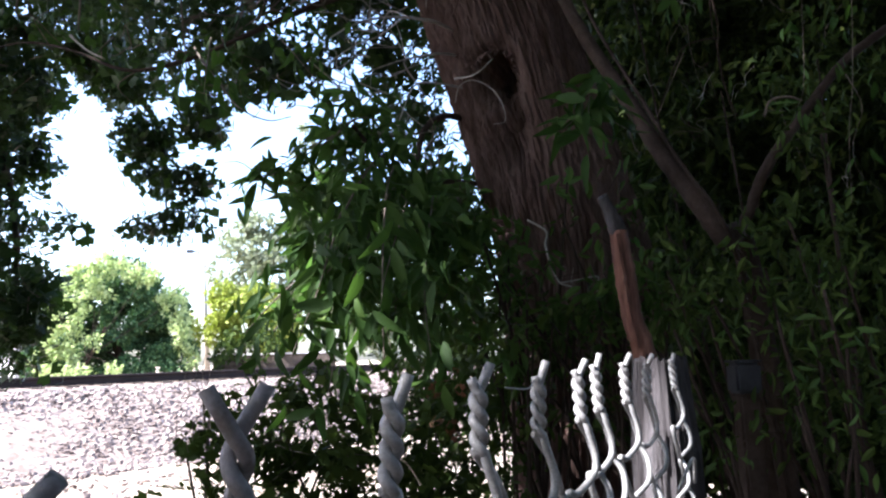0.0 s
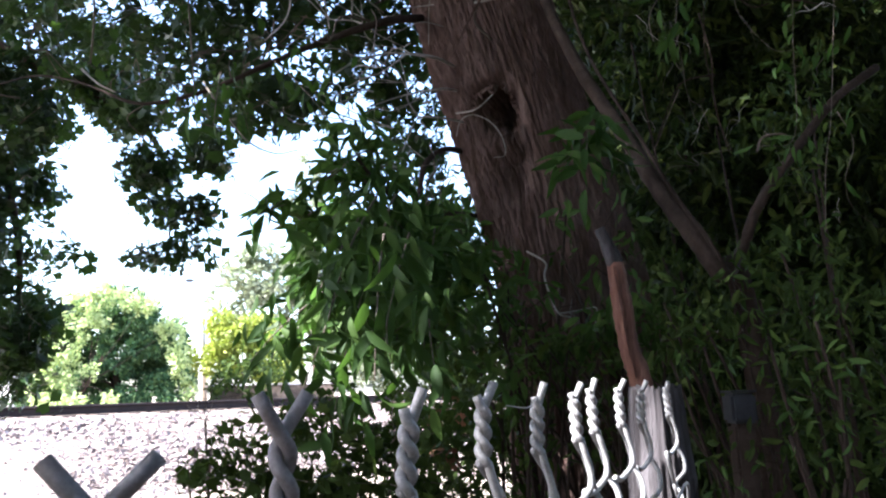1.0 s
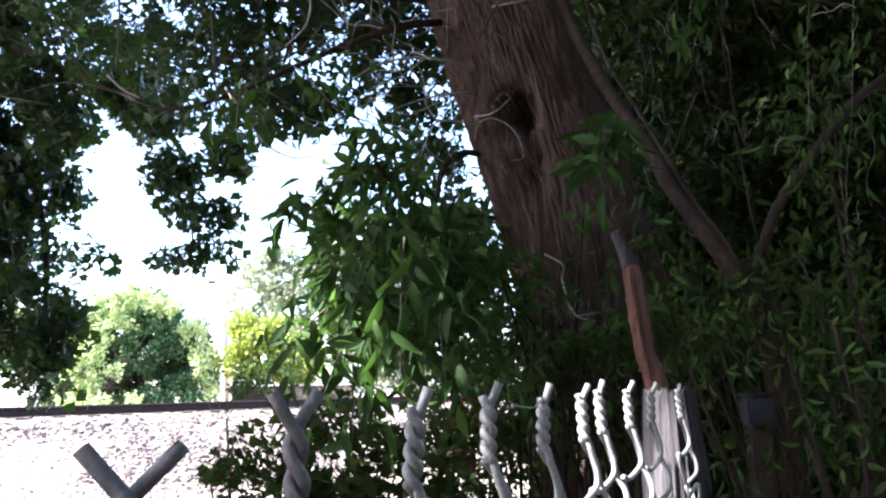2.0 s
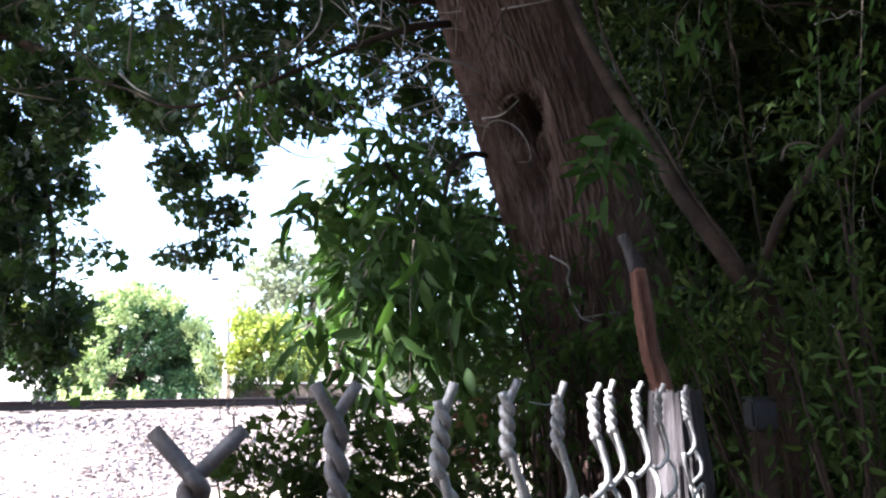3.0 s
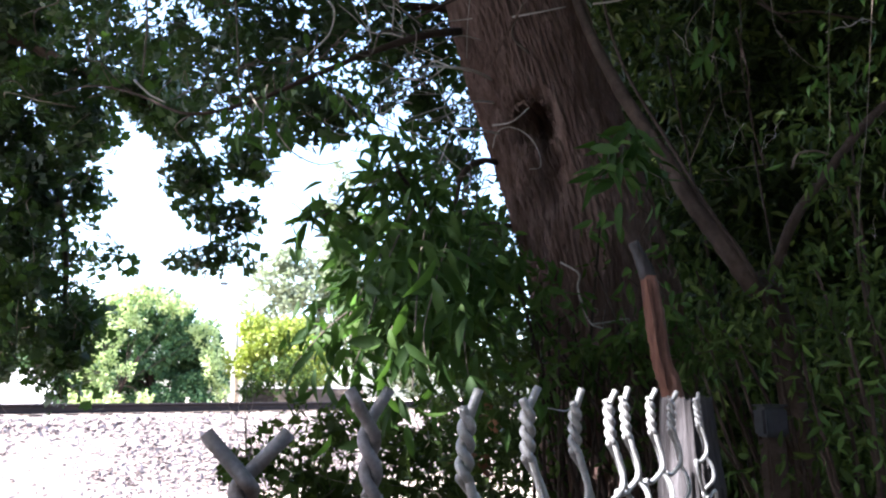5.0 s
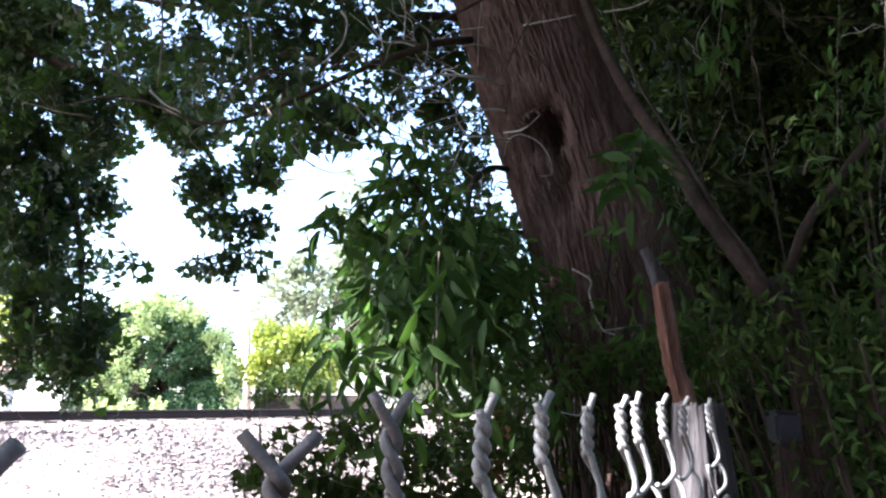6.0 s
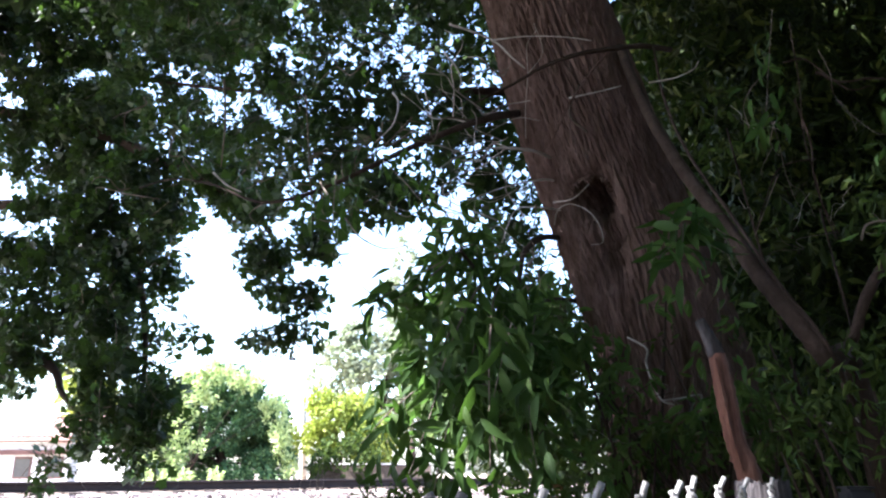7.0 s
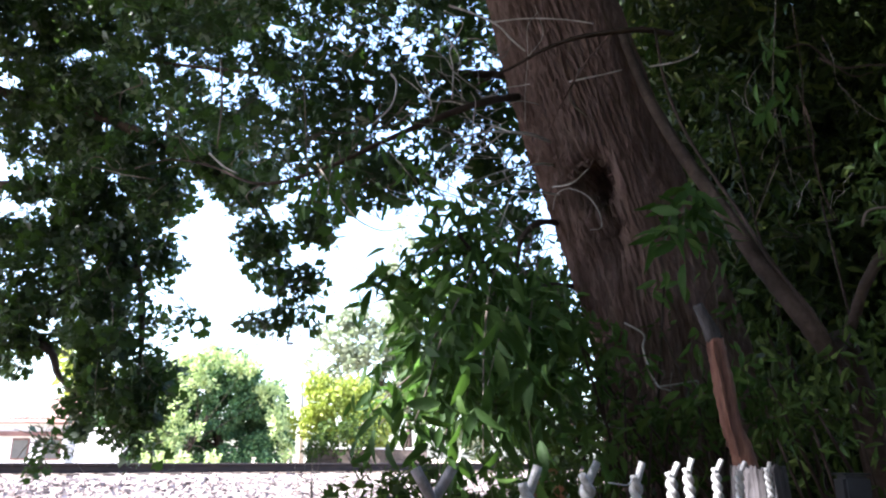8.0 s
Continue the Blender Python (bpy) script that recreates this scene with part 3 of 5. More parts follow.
def trunk_data():
    """The trunk with long ridged bark, a hollow knot and a flared foot."""
    zs = np.concatenate([np.linspace(-0.1, 1.2, 40), np.linspace(1.205, 3.4, 330), np.linspace(3.42, 6.1, 60)])
    sides = 520
    ax = np.stack([np.interp(zs, AXIS[:, 2], AXIS[:, 0]), np.interp(zs, AXIS[:, 2], AXIS[:, 1]), zs], axis=1)
    verts = []
    for c in ax:
        z = c[2]
        r0 = 0.245 + 0.16 * math.exp(-max(0, z) / 0.22) - 0.018 * max(0, z - 2.2)
        for k in range(sides):
            a = 2 * math.pi * k / sides
            ca, sa = math.cos(a), math.sin(a)
            wob = noise.noise(Vector((ca * 0.9, sa * 0.9, z * 0.9))) * 0.035
            sway = 0.5 * noise.noise(Vector((ca * 2, sa * 2, z * 1.6)))
            n1 = 1 - abs(noise.noise(Vector((ca * 17 + sway, sa * 17 - sway, z * 8.0)))) * 2.4
            n2 = 1 - abs(noise.noise(Vector((ca * 34 + sway, sa * 34, z * 18 + 7)))) * 2.0
            n3 = noise.noise(Vector((ca * 40, sa * 40, z * 22)))
            r = r0 + wob + 0.014 * max(-0.8, n1) + 0.008 * n2 + 0.003 * n3
            p = np.array([c[0] + ca * r, c[1] + sa * r, z])
            d = np.linalg.norm((p - KNOT) * [1, 0.6, 0.8])
            dent = -0.12 * math.exp(-(d / 0.057) ** 2) + 0.010 * math.exp(-((d - 0.095) / 0.03) ** 2) * (1.0 if z > KNOT[2] else 0.45)
            d2 = np.linalg.norm((p - KNOT_LOW) * [1, 0.6, 0.5])
            dent -= 0.065 * math.exp(-(d2 / 0.055) ** 2)
            if dent:
                p = p + np.array([ca, sa, 0]) * dent * (1 + 0.8 * n2 * (d < 0.15))
            verts.append(p)
    faces = [[i * sides + k, i * sides + (k + 1) % sides, (i + 1) * sides + (k + 1) % sides, (i + 1) * sides + k] for i in range(len(ax) - 1) for k in range(sides)]
    return np.array(verts), faces


tree = thing("leaning_tree", (0.62, 2.62, 0), "big leaning tree with furrowed red-brown bark and a hollow knot", "tree")
trunk = part("trunk", trunk_data(), BARK, tree, "furrowed red-brown trunk with a dark hollow knot", smooth=True)

for k in range(15):
    a = math.pi * (0.05 + 0.9 * k / 14)
    q = KNOT + np.array([0.075 * math.cos(a), 0.02 - 0.03 * math.sin(a), 0.07 * math.sin(a)])
    d = np.array([-0.012 * math.cos(a) + 0.012 * math.sin(k * 5.1), -0.022, -0.01 + 0.016 * math.sin(k * 3.3)])
    part("splinter", tube(smooth_path([q + [0, 0.035, 0.02], q, q + d], 3), [0.009, 0.006, 0.002], 5, 0.2, k), BARK, tree)

TREE_WOOD = [
    ("bough", [(0.60, 2.26, 2.95), (0.48, 2.18, 2.92), (0.375, 2.14, 2.89), (0.251, 2.13, 2.868), (0.135, 2.13, 2.826), (0.029, 2.15, 2.777), (-0.10, 2.2, 2.74)], [0.010, 0.009, 0.006, 0.003], LIMB_BARK, ""),
    ("dead_twig", [(0.378, 2.14, 2.898), (0.288, 2.15, 2.798), (0.206, 2.17, 2.674), (0.146, 2.2, 2.552)], [0.005, 0.003], BARK, "thin reddish twig against the trunk"),
    ("dead_twig", [(-0.035, 2.12, 2.936), (0.08, 2.12, 2.945), (0.214, 2.12, 2.934), (0.307, 2.12, 2.913)], [0.004, 0.003], PALE_TWIG, "bleached dead twig"),
    ("dead_twig", [(0.454, 2.0, 2.674), (0.533, 2.0, 2.686), (0.595, 2.0, 2.713), (0.614, 2.0, 2.742)], [0.004, 0.003], PALE_TWIG, "bleached dead twig"),
    ("dead_twig", [(-0.181, 2.12, 3.011), (-0.093, 2.12, 2.972), (-0.016, 2.12, 2.924), (0.031, 2.12, 2.867), (0.077, 2.14, 2.832)], [0.006, 0.004], PALE_TWIG, "bleached dead twig"),
    ("dead_twig", [(-0.198, 2.1, 2.887), (-0.16, 2.1, 2.831), (-0.141, 2.1, 2.777), (-0.15, 2.1, 2.735)], [0.005, 0.003], PALE_TWIG, "bleached dead twig"),
    ("limb", [(0.426, 2.28, 2.984), (0.459, 2.15, 2.695), (0.507, 1.98, 2.4), (0.568, 1.82, 2.147), (0.609, 1.7, 1.956), (0.646, 1.62, 1.832), (0.693, 1.6, 1.737), (0.826, 1.75, 1.607), (1.1, 2.1, 0.0)], [0.015, 0.018, 0.021, 0.022, 0.027], LIMB_BARK, "long slanting grey-brown limb"),
    ("vine", [(0.526, 2.2, 2.932), (0.521, 2.1, 2.667), (0.537, 1.95, 2.405), (0.588, 1.78, 2.139), (0.629, 1.66, 1.937), (0.665, 1.58, 1.811), (0.711, 1.6, 1.724), (0.84, 1.8, 1.582)], [0.004, 0.005, 0.006], LIMB_BARK, ""),
    ("bough", [(0.333, 2.7, 2.974), (0.143, 2.6, 2.907), (-0.049, 2.2, 2.681), (-0.226, 2.1, 2.57), (-0.383, 2, 2.446), (-0.581, 2, 2.356), (-0.763, 2, 2.32), (-0.965, 2.1, 2.426), (-1.161, 2.2, 2.5), (-1.345, 2.3, 2.514)], [0.02, 0.012, 0.007, 0.004, 0.002], LIMB_BARK, ""),
    ("bough", [(0.317, 2.75, 3.052), (0.103, 2.7, 3.05), (-0.192, 2.6, 3.017), (-0.591, 2.8, 3.107), (-1.258, 3, 3.306), (-1.904, 3.2, 3.518)], [0.02, 0.008], LIMB_BARK, ""),
    ("bough", [(0.458, 2.65, 2.12), (0.245, 2.55, 2.107), (0.114, 2.2, 2.033), (0.022, 2, 1.976), (-0.069, 1.8, 2.004), (-0.122, 1.7, 2.049)], [0.010, 0.005], LIMB_BARK, ""),
    ("bough", [(0.379, 2.65, 2.355), (0.218, 2.55, 2.344), (0.121, 2.3, 2.272), (0.052, 2.2, 2.191), (0.023, 2.1, 2.053), (-0.043, 2, 1.91)], [0.013, 0.007], LIMB_BARK, ""),
    ("dead_twig", [(0.255, 2.45, 2.591), (0.163, 2.35, 2.589), (0.084, 2.25, 2.576), (-0.049, 2.2, 2.566), (-0.157, 2.15, 2.516), (-0.215, 2.1, 2.455)], [0.009, 0.004], PALE_TWIG, "bleached dead twig"),
    ("dead_twig", [(0.274, 2.45, 2.515), (0.165, 2.35, 2.501), (0.099, 2.2, 2.441), (-0.011, 2.15, 2.4), (-0.125, 2.1, 2.339)], [0.007, 0.003], PALE_TWIG, "bleached dead twig"),
    ("dead_twig", [(0.282, 2.45, 2.407), (0.174, 2.36, 2.394), (0.08, 2.2, 2.347), (0.025, 2.2, 2.334), (-0.02, 2.15, 2.212)], [0.006, 0.003], PALE_TWIG, "bleached dead twig"),
    ("dead_twig", [(0.225, 2.2, 2.743), (0.327, 2.18, 2.752), (0.402, 2.18, 2.769)], [0.005, 0.003], PALE_TWIG, "bleached dead twig"),
    ("dead_twig", [(0.279, 2.2, 2.61), (0.222, 2.18, 2.671), (0.258, 2.15, 2.766)], [0.004, 0.003], TWIG, ""),
    ("dead_twig", [(0.161, 2.3, 2.398), (0.218, 2.2, 2.372), (0.274, 2.2, 2.421)], [0.005, 0.003], PALE_TWIG, "bleached dead twig"),
    ("dead_twig", [(0.157, 2.26, 2.303), (0.169, 2.22, 2.341), (0.208, 2.2, 2.353), (0.263, 2.2, 2.328), (0.298, 2.2, 2.276), (0.305, 2.2, 2.219), (0.269, 2.2, 2.21)], [0.003, 0.002], PALE_TWIG, "curled bleached twig"),
    ("dead_twig", [(0.362, 2.22, 1.91), (0.41, 2.18, 1.867), (0.405, 2.18, 1.823), (0.417, 2.15, 1.75), (0.431, 2.12, 1.705), (0.46, 2.1, 1.691)], [0.005, 0.004], PALE_TWIG, "crooked bleached twig"),
    ("dead_twig", [(0.431, 2.12, 1.705), (0.486, 2.1, 1.711), (0.536, 2.1, 1.718), (0.531, 2.1, 1.686), (0.537, 2.1, 1.658)], [0.004, 0.003], PALE_TWIG, "crooked bleached twig"),
    ("dead_twig", [(-0.241, 1.9, 2.628), (-0.223, 1.9, 2.557), (-0.213, 1.9, 2.495)], [0.004, 0.003], PALE_TWIG, "bleached dead twig"),
    ("dead_twig", [(-0.34, 1.9, 2.628), (-0.322, 1.9, 2.592), (-0.336, 1.9, 2.521), (-0.391, 1.9, 2.46)], [0.005, 0.003], PALE_TWIG, "bleached dead twig"),
    ("dead_twig", [(-0.978, 2.1, 2.474), (-0.926, 2.1, 2.426), (-0.874, 2.1, 2.398)], [0.006, 0.004], PALE_TWIG, "bleached dead twig"),
    ("dead_twig", [(-0.554, 1.9, 2.339), (-0.473, 1.7, 2.213), (-0.403, 1.6, 2.114), (-0.35, 1.55, 2.043), (-0.291, 1.55, 2.014), (-0.24, 1.55, 2.021)], [0.003, 0.0012], TWIG, ""),
    ("dead_twig", [(-0.971, 2.1, 2.827), (-0.953, 2.1, 2.667), (-0.953, 2.1, 2.493)], [0.004, 0.003], TWIG, ""),
    ("dead_twig", [(-0.674, 2.1, 2.746), (-0.652, 2.1, 2.512), (-0.63, 2.1, 2.287)], [0.003, 0.002], TWIG, ""),
]
for name, pts, radii, mat, label in TREE_WOOD:
    thick = radii[0] > 0.01
    if mat is PALE_TWIG:
        radii = [r * 0.68 for r in radii]
    part(name, tube(smooth_path(pts, 7), radii, 12 if thick else 6, 0.04 if thick else 0.08, len(label)), mat, tree, label, smooth=True)



def crooked(centre, half, count, length, radius, mat, seed, lean, label=""):
    """Crooked thin twigs scattered through a box round the centre."""
    rng = np.random.default_rng(seed)
    for k in range(count):
        p = np.array(centre) + rng.uniform(-1, 1, 3) * half
        d = np.array(lean) + rng.standard_normal(3) * 0.6
        d *= length * rng.uniform(0.5, 1.3) / np.linalg.norm(d)
        path = [p + d * u + rng.standard_normal(3) * 0.07 * length * (u > 0) for u in (0, 0.3, 0.55, 0.8, 1.0)]
        part("dead_twig", tube(smooth_path(path, 4), [radius * rng.uniform(0.7, 1.3), radius * 0.5], 5, 0.1, k), mat, tree, label, smooth=True)
        if rng.random() < 0.6:
            q = path[2]
            e = d * 0.4 + rng.standard_normal(3) * 0.2 * length
            part("dead_twig", tube(smooth_path([q, q + e * 0.5 + rng.standard_normal(3) * 0.02, q + e], 4), [radius * 0.7, radius * 0.4], 5, 0.1, k), mat, tree, label, smooth=True)


crooked((-0.05, 2.3, 2.545), (0.16, 0.2, 0.34), 16, 0.3, 0.003, PALE_TWIG, 71, (-1.0, -0.3, 0.1), "bleached dead twig")
crooked((-0.275, 2.2, 2.681), (0.25, 0.2, 0.2), 12, 0.3, 0.003, TWIG, 72, (-0.8, -0.2, -0.3))
crooked((0.064, 2.3, 2.183), (0.10, 0.15, 0.18), 10, 0.22, 0.003, TWIG, 73, (-0.8, -0.2, -0.5))
crooked((0.392, 2.05, 1.674), (0.22, 0.08, 0.16), 8, 0.12, 0.0008, PALE_TWIG, 74, (0.3, -0.2, -0.6), "bleached dead twig")
crooked((1.045, 2.2, 2.5), (0.4, 0.2, 0.3), 8, 0.3, 0.0014, TWIG, 75, (0.1, -0.1, -1.0))
crooked((-1.049, 2.3, 2.671), (0.4, 0.2, 0.25), 10, 0.3, 0.003, TWIG, 76, (-0.6, 0.0, -0.3))
# The next two sets are pale twigs added as sun flecks in the thicket.
crooked((0.866, 2, 2.41), (0.25, 0.1, 0.2), 5, 0.10, 0.0009, PALE_TWIG, 77, (0.2, -0.1, -0.9), "bleached dead twig")
crooked((0.85, 1.65, 1.784), (0.2, 0.1, 0.2), 5, 0.07, 0.0008, PALE_TWIG, 78, (0.3, -0.1, -0.6), "bleached dead twig")
crooked((1.202, 1.9, 2.592), (0.12, 0.08, 0.06), 5, 0.12, 0.002, PALE_TWIG, 79, (1.0, -0.1, 0.2), "bleached dead twig")
crooked((0.03, 2.42, 2.42), (0.12, 0.1, 0.32), 14, 0.28, 0.0019, PALE_TWIG, 81, (-1.0, -0.1, 0.15), "bleached dead twig")
# canopy that hangs over the opening: lobed leaves in uneven clumps
CANOPY = [
    ((0.25, 3.2, 2.07), (0.11, 0.14, 0.14)), ((0.29, 3.2, 1.86), (0.11, 0.14, 0.14)), ((0.22, 3.2, 2.22), (0.10, 0.14, 0.10)),
    ((0.10, 3.3, 2.86), (0.16, 0.14, 0.16)), ((0.13, 3.3, 2.62), (0.15, 0.14, 0.14)), ((0.10, 3.35, 2.42), (0.14, 0.14, 0.12)), ((0.20, 3.3, 2.28), (0.12, 0.14, 0.10)), ((0.02, 3.3, 2.70), (0.14, 0.14, 0.12)),
    ((0.173, 3.3, 2.452), (0.14, 0.14, 0.14)), ((0.039, 3.3, 2.286), (0.14, 0.14, 0.12)), ((0.223, 3.3, 2.177), (0.12, 0.14, 0.14)), ((0.238, 3.2, 1.899), (0.12, 0.14, 0.14)),
    ((-0.413, 2.6, 2.895), (0.34, 0.35, 0.20)), ((-0.683, 2.6, 2.968), (0.30, 0.35, 0.20)), ((-0.513, 2.3, 2.483), (0.22, 0.25, 0.13)), ((-0.319, 2.3, 2.443), (0.17, 0.2, 0.11)),
    ((-0.743, 2.4, 2.656), (0.26, 0.3, 0.16)), ((-1.043, 2.8, 3.028), (0.30, 0.3, 0.20)), ((-0.161, 2.9, 2.896), (0.24, 0.3, 0.26)), ((0.011, 3, 2.755), (0.16, 0.3, 0.22)),
    ((0.037, 3.1, 2.553), (0.15, 0.2, 0.14)), ((-0.589, 2.1, 2.333), (0.13, 0.15, 0.09)), ((-0.987, 2.7, 2.678), (0.20, 0.2, 0.12)), ((-0.238, 2.9, 3.137), (0.32, 0.3, 0.20)),
    ((-0.534, 2.7, 3.334), (0.45, 0.25, 0.20)), ((-1.197, 3, 3.537), (0.45, 0.25, 0.22)), ((-0.12, 3, 3.537), (0.35, 0.25, 0.22)), ((-1.771, 3.2, 3.579), (0.4, 0.25, 0.25)),
    ((-1.405, 3.2, 3.186), (0.28, 0.3, 0.25)), ((0.094, 3.2, 3.216), (0.15, 0.2, 0.3)), ((-0.428, 2.9, 3.758), (0.6, 0.3, 0.2)), ((-1.12, 3.1, 3.913), (0.5, 0.3, 0.22)), ((-1.78, 3.3, 4.068), (0.5, 0.3, 0.22)), ((-0.015, 3.1, 3.913), (0.4, 0.3, 0.22)), ((-0.925, 3, 3.363), (0.3, 0.2, 0.15))]
rng = np.random.default_rng(21)
lobed = lobed_template(rng)
pts = in_clumps([(c, (h[0], h[1] * 0.7, h[2])) for c, h in CANOPY], 5600, rng, 0.15, 0.04)
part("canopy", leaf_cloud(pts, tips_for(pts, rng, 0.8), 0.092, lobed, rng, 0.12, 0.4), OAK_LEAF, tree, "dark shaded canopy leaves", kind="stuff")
part("twigwork", twigged(CANOPY, 6, rng, 0.14), TWIG, tree, kind="stuff")
# unseen crown overhead, added to block sun and sky so the trunk is shaded
n = 70000
pts = np.column_stack([rng.uniform(-7.0, 6.5, n), rng.uniform(-6.0, 5.4, n), rng.uniform(4.8, 6.2, n)])
slant, across = pts[:, 0] + 0.915 * (pts[:, 2] - 5.5), pts[:, 1] + 0.31 * (pts[:, 2] - 5.5)
# Gaps aimed along the sun at the fence, the trunk foot and the boughs.
gap = ((slant + 3.5) / 0.45) ** 2 + ((across + 0.5) / 0.45) ** 2
low_gap = ((slant + 3.22) / 0.5) ** 2 + ((across - 0.87) / 0.3) ** 2
wide_gap = ((slant + 3.62) / 0.45) ** 2 + ((across - 0.25) / 0.36) ** 2
thin = np.random.default_rng(9).random(n)
keep = ((pts[:, 1] > -1.5) | (thin < 0.3)) & ((pts[:, 1] < 4.3) | (pts[:, 0] < -4.2) | ((pts[:, 0] > -2.8) & (thin < 0.3))) & np.array([noise.noise(Vector((p[0] / 0.55, p[1] / 0.55, p[2] / 1.6))) > -0.32 for p in pts]) & ((gap > 1) | (rng.random(n) < 0.06)) & ((low_gap > 1) | (rng.random(n) < 0.4)) & ((wide_gap > 1) | (rng.random(n) < 0.10))
# Leaf patches set in the sun's path to shade trunk and near thicket.
extra = np.array([-2.54, 1.29, 5.4]) + rng.standard_normal((420, 3)) * [0.28, 0.25, 0.15]
more = np.array([-2.32, 1.46, 5.4]) + rng.standard_normal((420, 3)) * [0.3, 0.22, 0.15]
shade = np.array([-3.0, 0.18, 5.4]) + rng.standard_normal((300, 3)) * [0.2, 0.22, 0.15]
pts = np.concatenate([pts[keep], extra, more, shade])
part("crown", leaf_cloud(pts, tips_for(pts, rng, 0.4), 0.2, small_template(), rng, 0.6, 0.3), OAK_LEAF, tree, "dense overhead crown, unseen, added to block sun and sky", kind="stuff")
for c in ((-1.6, 1.4, 5.2), (0.4, -1.6, 5.3), (2.4, 1.2, 5.2), (-0.6, 3.4, 5.9), (3.0, 3.0, 5.8), (-3.6, 0.4, 5.6), (-3.0, 3.0, 5.6), (2.6, -2.6, 5.4)):
    a = along(AXIS, np.array([0.93]))[0]
    part("bough", tube(smooth_path([a, (a + np.array(c)) / 2 + [0, 0, 0.2], c], 5), [0.07, 0.02], 8, 0.04), LIMB_BARK, tree, smooth=True)

# ---- hanging boughs with long pointed leaves ----
BLADES = [mesh_of("leaf", *[np.asarray(a) for a in long_template(b, w)], LONG_LEAF_ONE, True) for b, w in ((0.25, 0.15), (0.45, 0.13), (0.1, 0.165), (0.7, 0.14))]
SWAYING = []


def hanging_bough(pts, radii, count, size, seed, label, spread=0.03, droop=0.55):
    """A drooping bough that can sway at its root; each blade is an object of its own."""
    rng = np.random.default_rng(seed)
    if droop > 0.5:
        count, size, spread = int(count * 2.1), size * 0.58, spread * 1.25
    radii = [0.55 * r for r in radii]
    path = smooth_path(pts, 7)
    root = Vector(path[0])
    ob = new("hanging_bough", mesh_of("hanging_bough", *tube(path - path[0], radii, 6, 0.05, seed), TWIG, True))
    ob.parent = tree
    ob.matrix_parent_inverse = WORLD_OF[tree].inverted()
    ob.matrix_basis = Matrix.Translation(root)
    WORLD_OF[ob] = Matrix.Translation(root)
    tagged(ob, label)
    u = np.sort(rng.uniform(0.12, 1.0, count))
    centre = along(path, u)
    ahead = along(path, np.minimum(1, u + 0.03)) - along(path, u - 0.03)
    for k in range(count):
        d = Vector(ahead[k]).normalized() * 0.5 + Vector(rng.standard_normal(3)) * 0.55 + Vector((0, 0, -droop))
        d.normalize()
        up = Vector(rng.standard_normal(3)) * 0.6 + Vector((-0.2, -0.5, 0.6))
        side = d.cross(up).normalized()
        m = Matrix((side, d, side.cross(d))).transposed().to_4x4()
        leaf = new("leaf", BLADES[int(rng.integers(4))])
        leaf.parent = ob
        s = size * rng.uniform(0.65, 1.2)
        leaf.matrix_basis = Matrix.Translation(Vector(centre[k] - path[0] + rng.standard_normal(3) * spread)) @ m @ Matrix.Diagonal((s, s, s, 1))
    SWAYING.append((ob, root, seed))
    return ob


G = "drooping bough with long pointed green leaves"
hanging_bough([(0.021, 1.9, 2.064), (-0.035, 1.6, 1.908), (-0.048, 1.4, 1.741), (-0.048, 1.27, 1.596), (-0.048, 1.24, 1.508)], [0.005, 0.002], 46, 0.105, 31, G)
hanging_bough([(-0.026, 1.9, 2.113), (-0.11, 1.75, 2.08), (-0.175, 1.65, 1.99), (-0.255, 1.6, 1.918), (-0.325, 1.55, 1.868)], [0.006, 0.002], 22, 0.09, 32, G, 0.025)
hanging_bough([(-0.05, 1.85, 2.05), (-0.10, 1.6, 1.881), (-0.138, 1.5, 1.758), (-0.160, 1.4, 1.629), (-0.19, 1.3, 1.508)], [0.006, 0.002], 52, 0.11, 33, G, 0.04)
hanging_bough([(-0.01, 1.9, 1.984), (-0.064, 1.7, 1.848), (-0.107, 1.55, 1.692), (-0.133, 1.45, 1.565), (-0.149, 1.4, 1.456)], [0.006, 0.002], 50, 0.11, 34, G, 0.04)
hanging_bough([(0.067, 1.9, 1.921), (0.042, 1.6, 1.75), (0.031, 1.45, 1.611), (0.039, 1.35, 1.498)], [0.005, 0.002], 42, 0.11, 35, G, 0.035)
hanging_bough([(-0.105, 1.9, 2.212), (-0.129, 1.8, 2.081), (-0.081, 1.75, 1.961), (0.018, 1.7, 1.835)], [0.005, 0.002], 46, 0.10, 36, G, 0.045)
hanging_bough([(-0.12, 1.7, 1.90), (-0.17, 1.6, 1.77), (-0.22, 1.55, 1.64), (-0.275, 1.5, 1.568)], [0.005, 0.002], 26, 0.09, 37, G, 0.035)
hanging_bough([(-0.468, 1.75, 2.296), (-0.433, 1.6, 2.171), (-0.409, 1.5, 2.063)], [0.004, 0.002], 16, 0.085, 38, G, 0.03)
hanging_bough([(-0.364, 1.9, 2.399), (-0.275, 1.75, 2.265), (-0.194, 1.7, 2.152)], [0.004, 0.002], 24, 0.09, 39, G, 0.04)
hanging_bough([(0.422, 1.6, 2.121), (0.402, 1.55, 2.047), (0.383, 1.5, 1.978), (0.371, 1.48, 1.946)], [0.003, 0.002], 30, 0.075, 40, "small green spray of pointed leaves before the trunk", 0.028, 0.2)
hanging_bough([(0.422, 1.6, 2.121), (0.375, 1.55, 2.014), (0.329, 1.52, 1.965)], [0.002, 0.0015], 16, 0.065, 44, "small green spray of pointed leaves before the trunk", 0.02, 0.2)
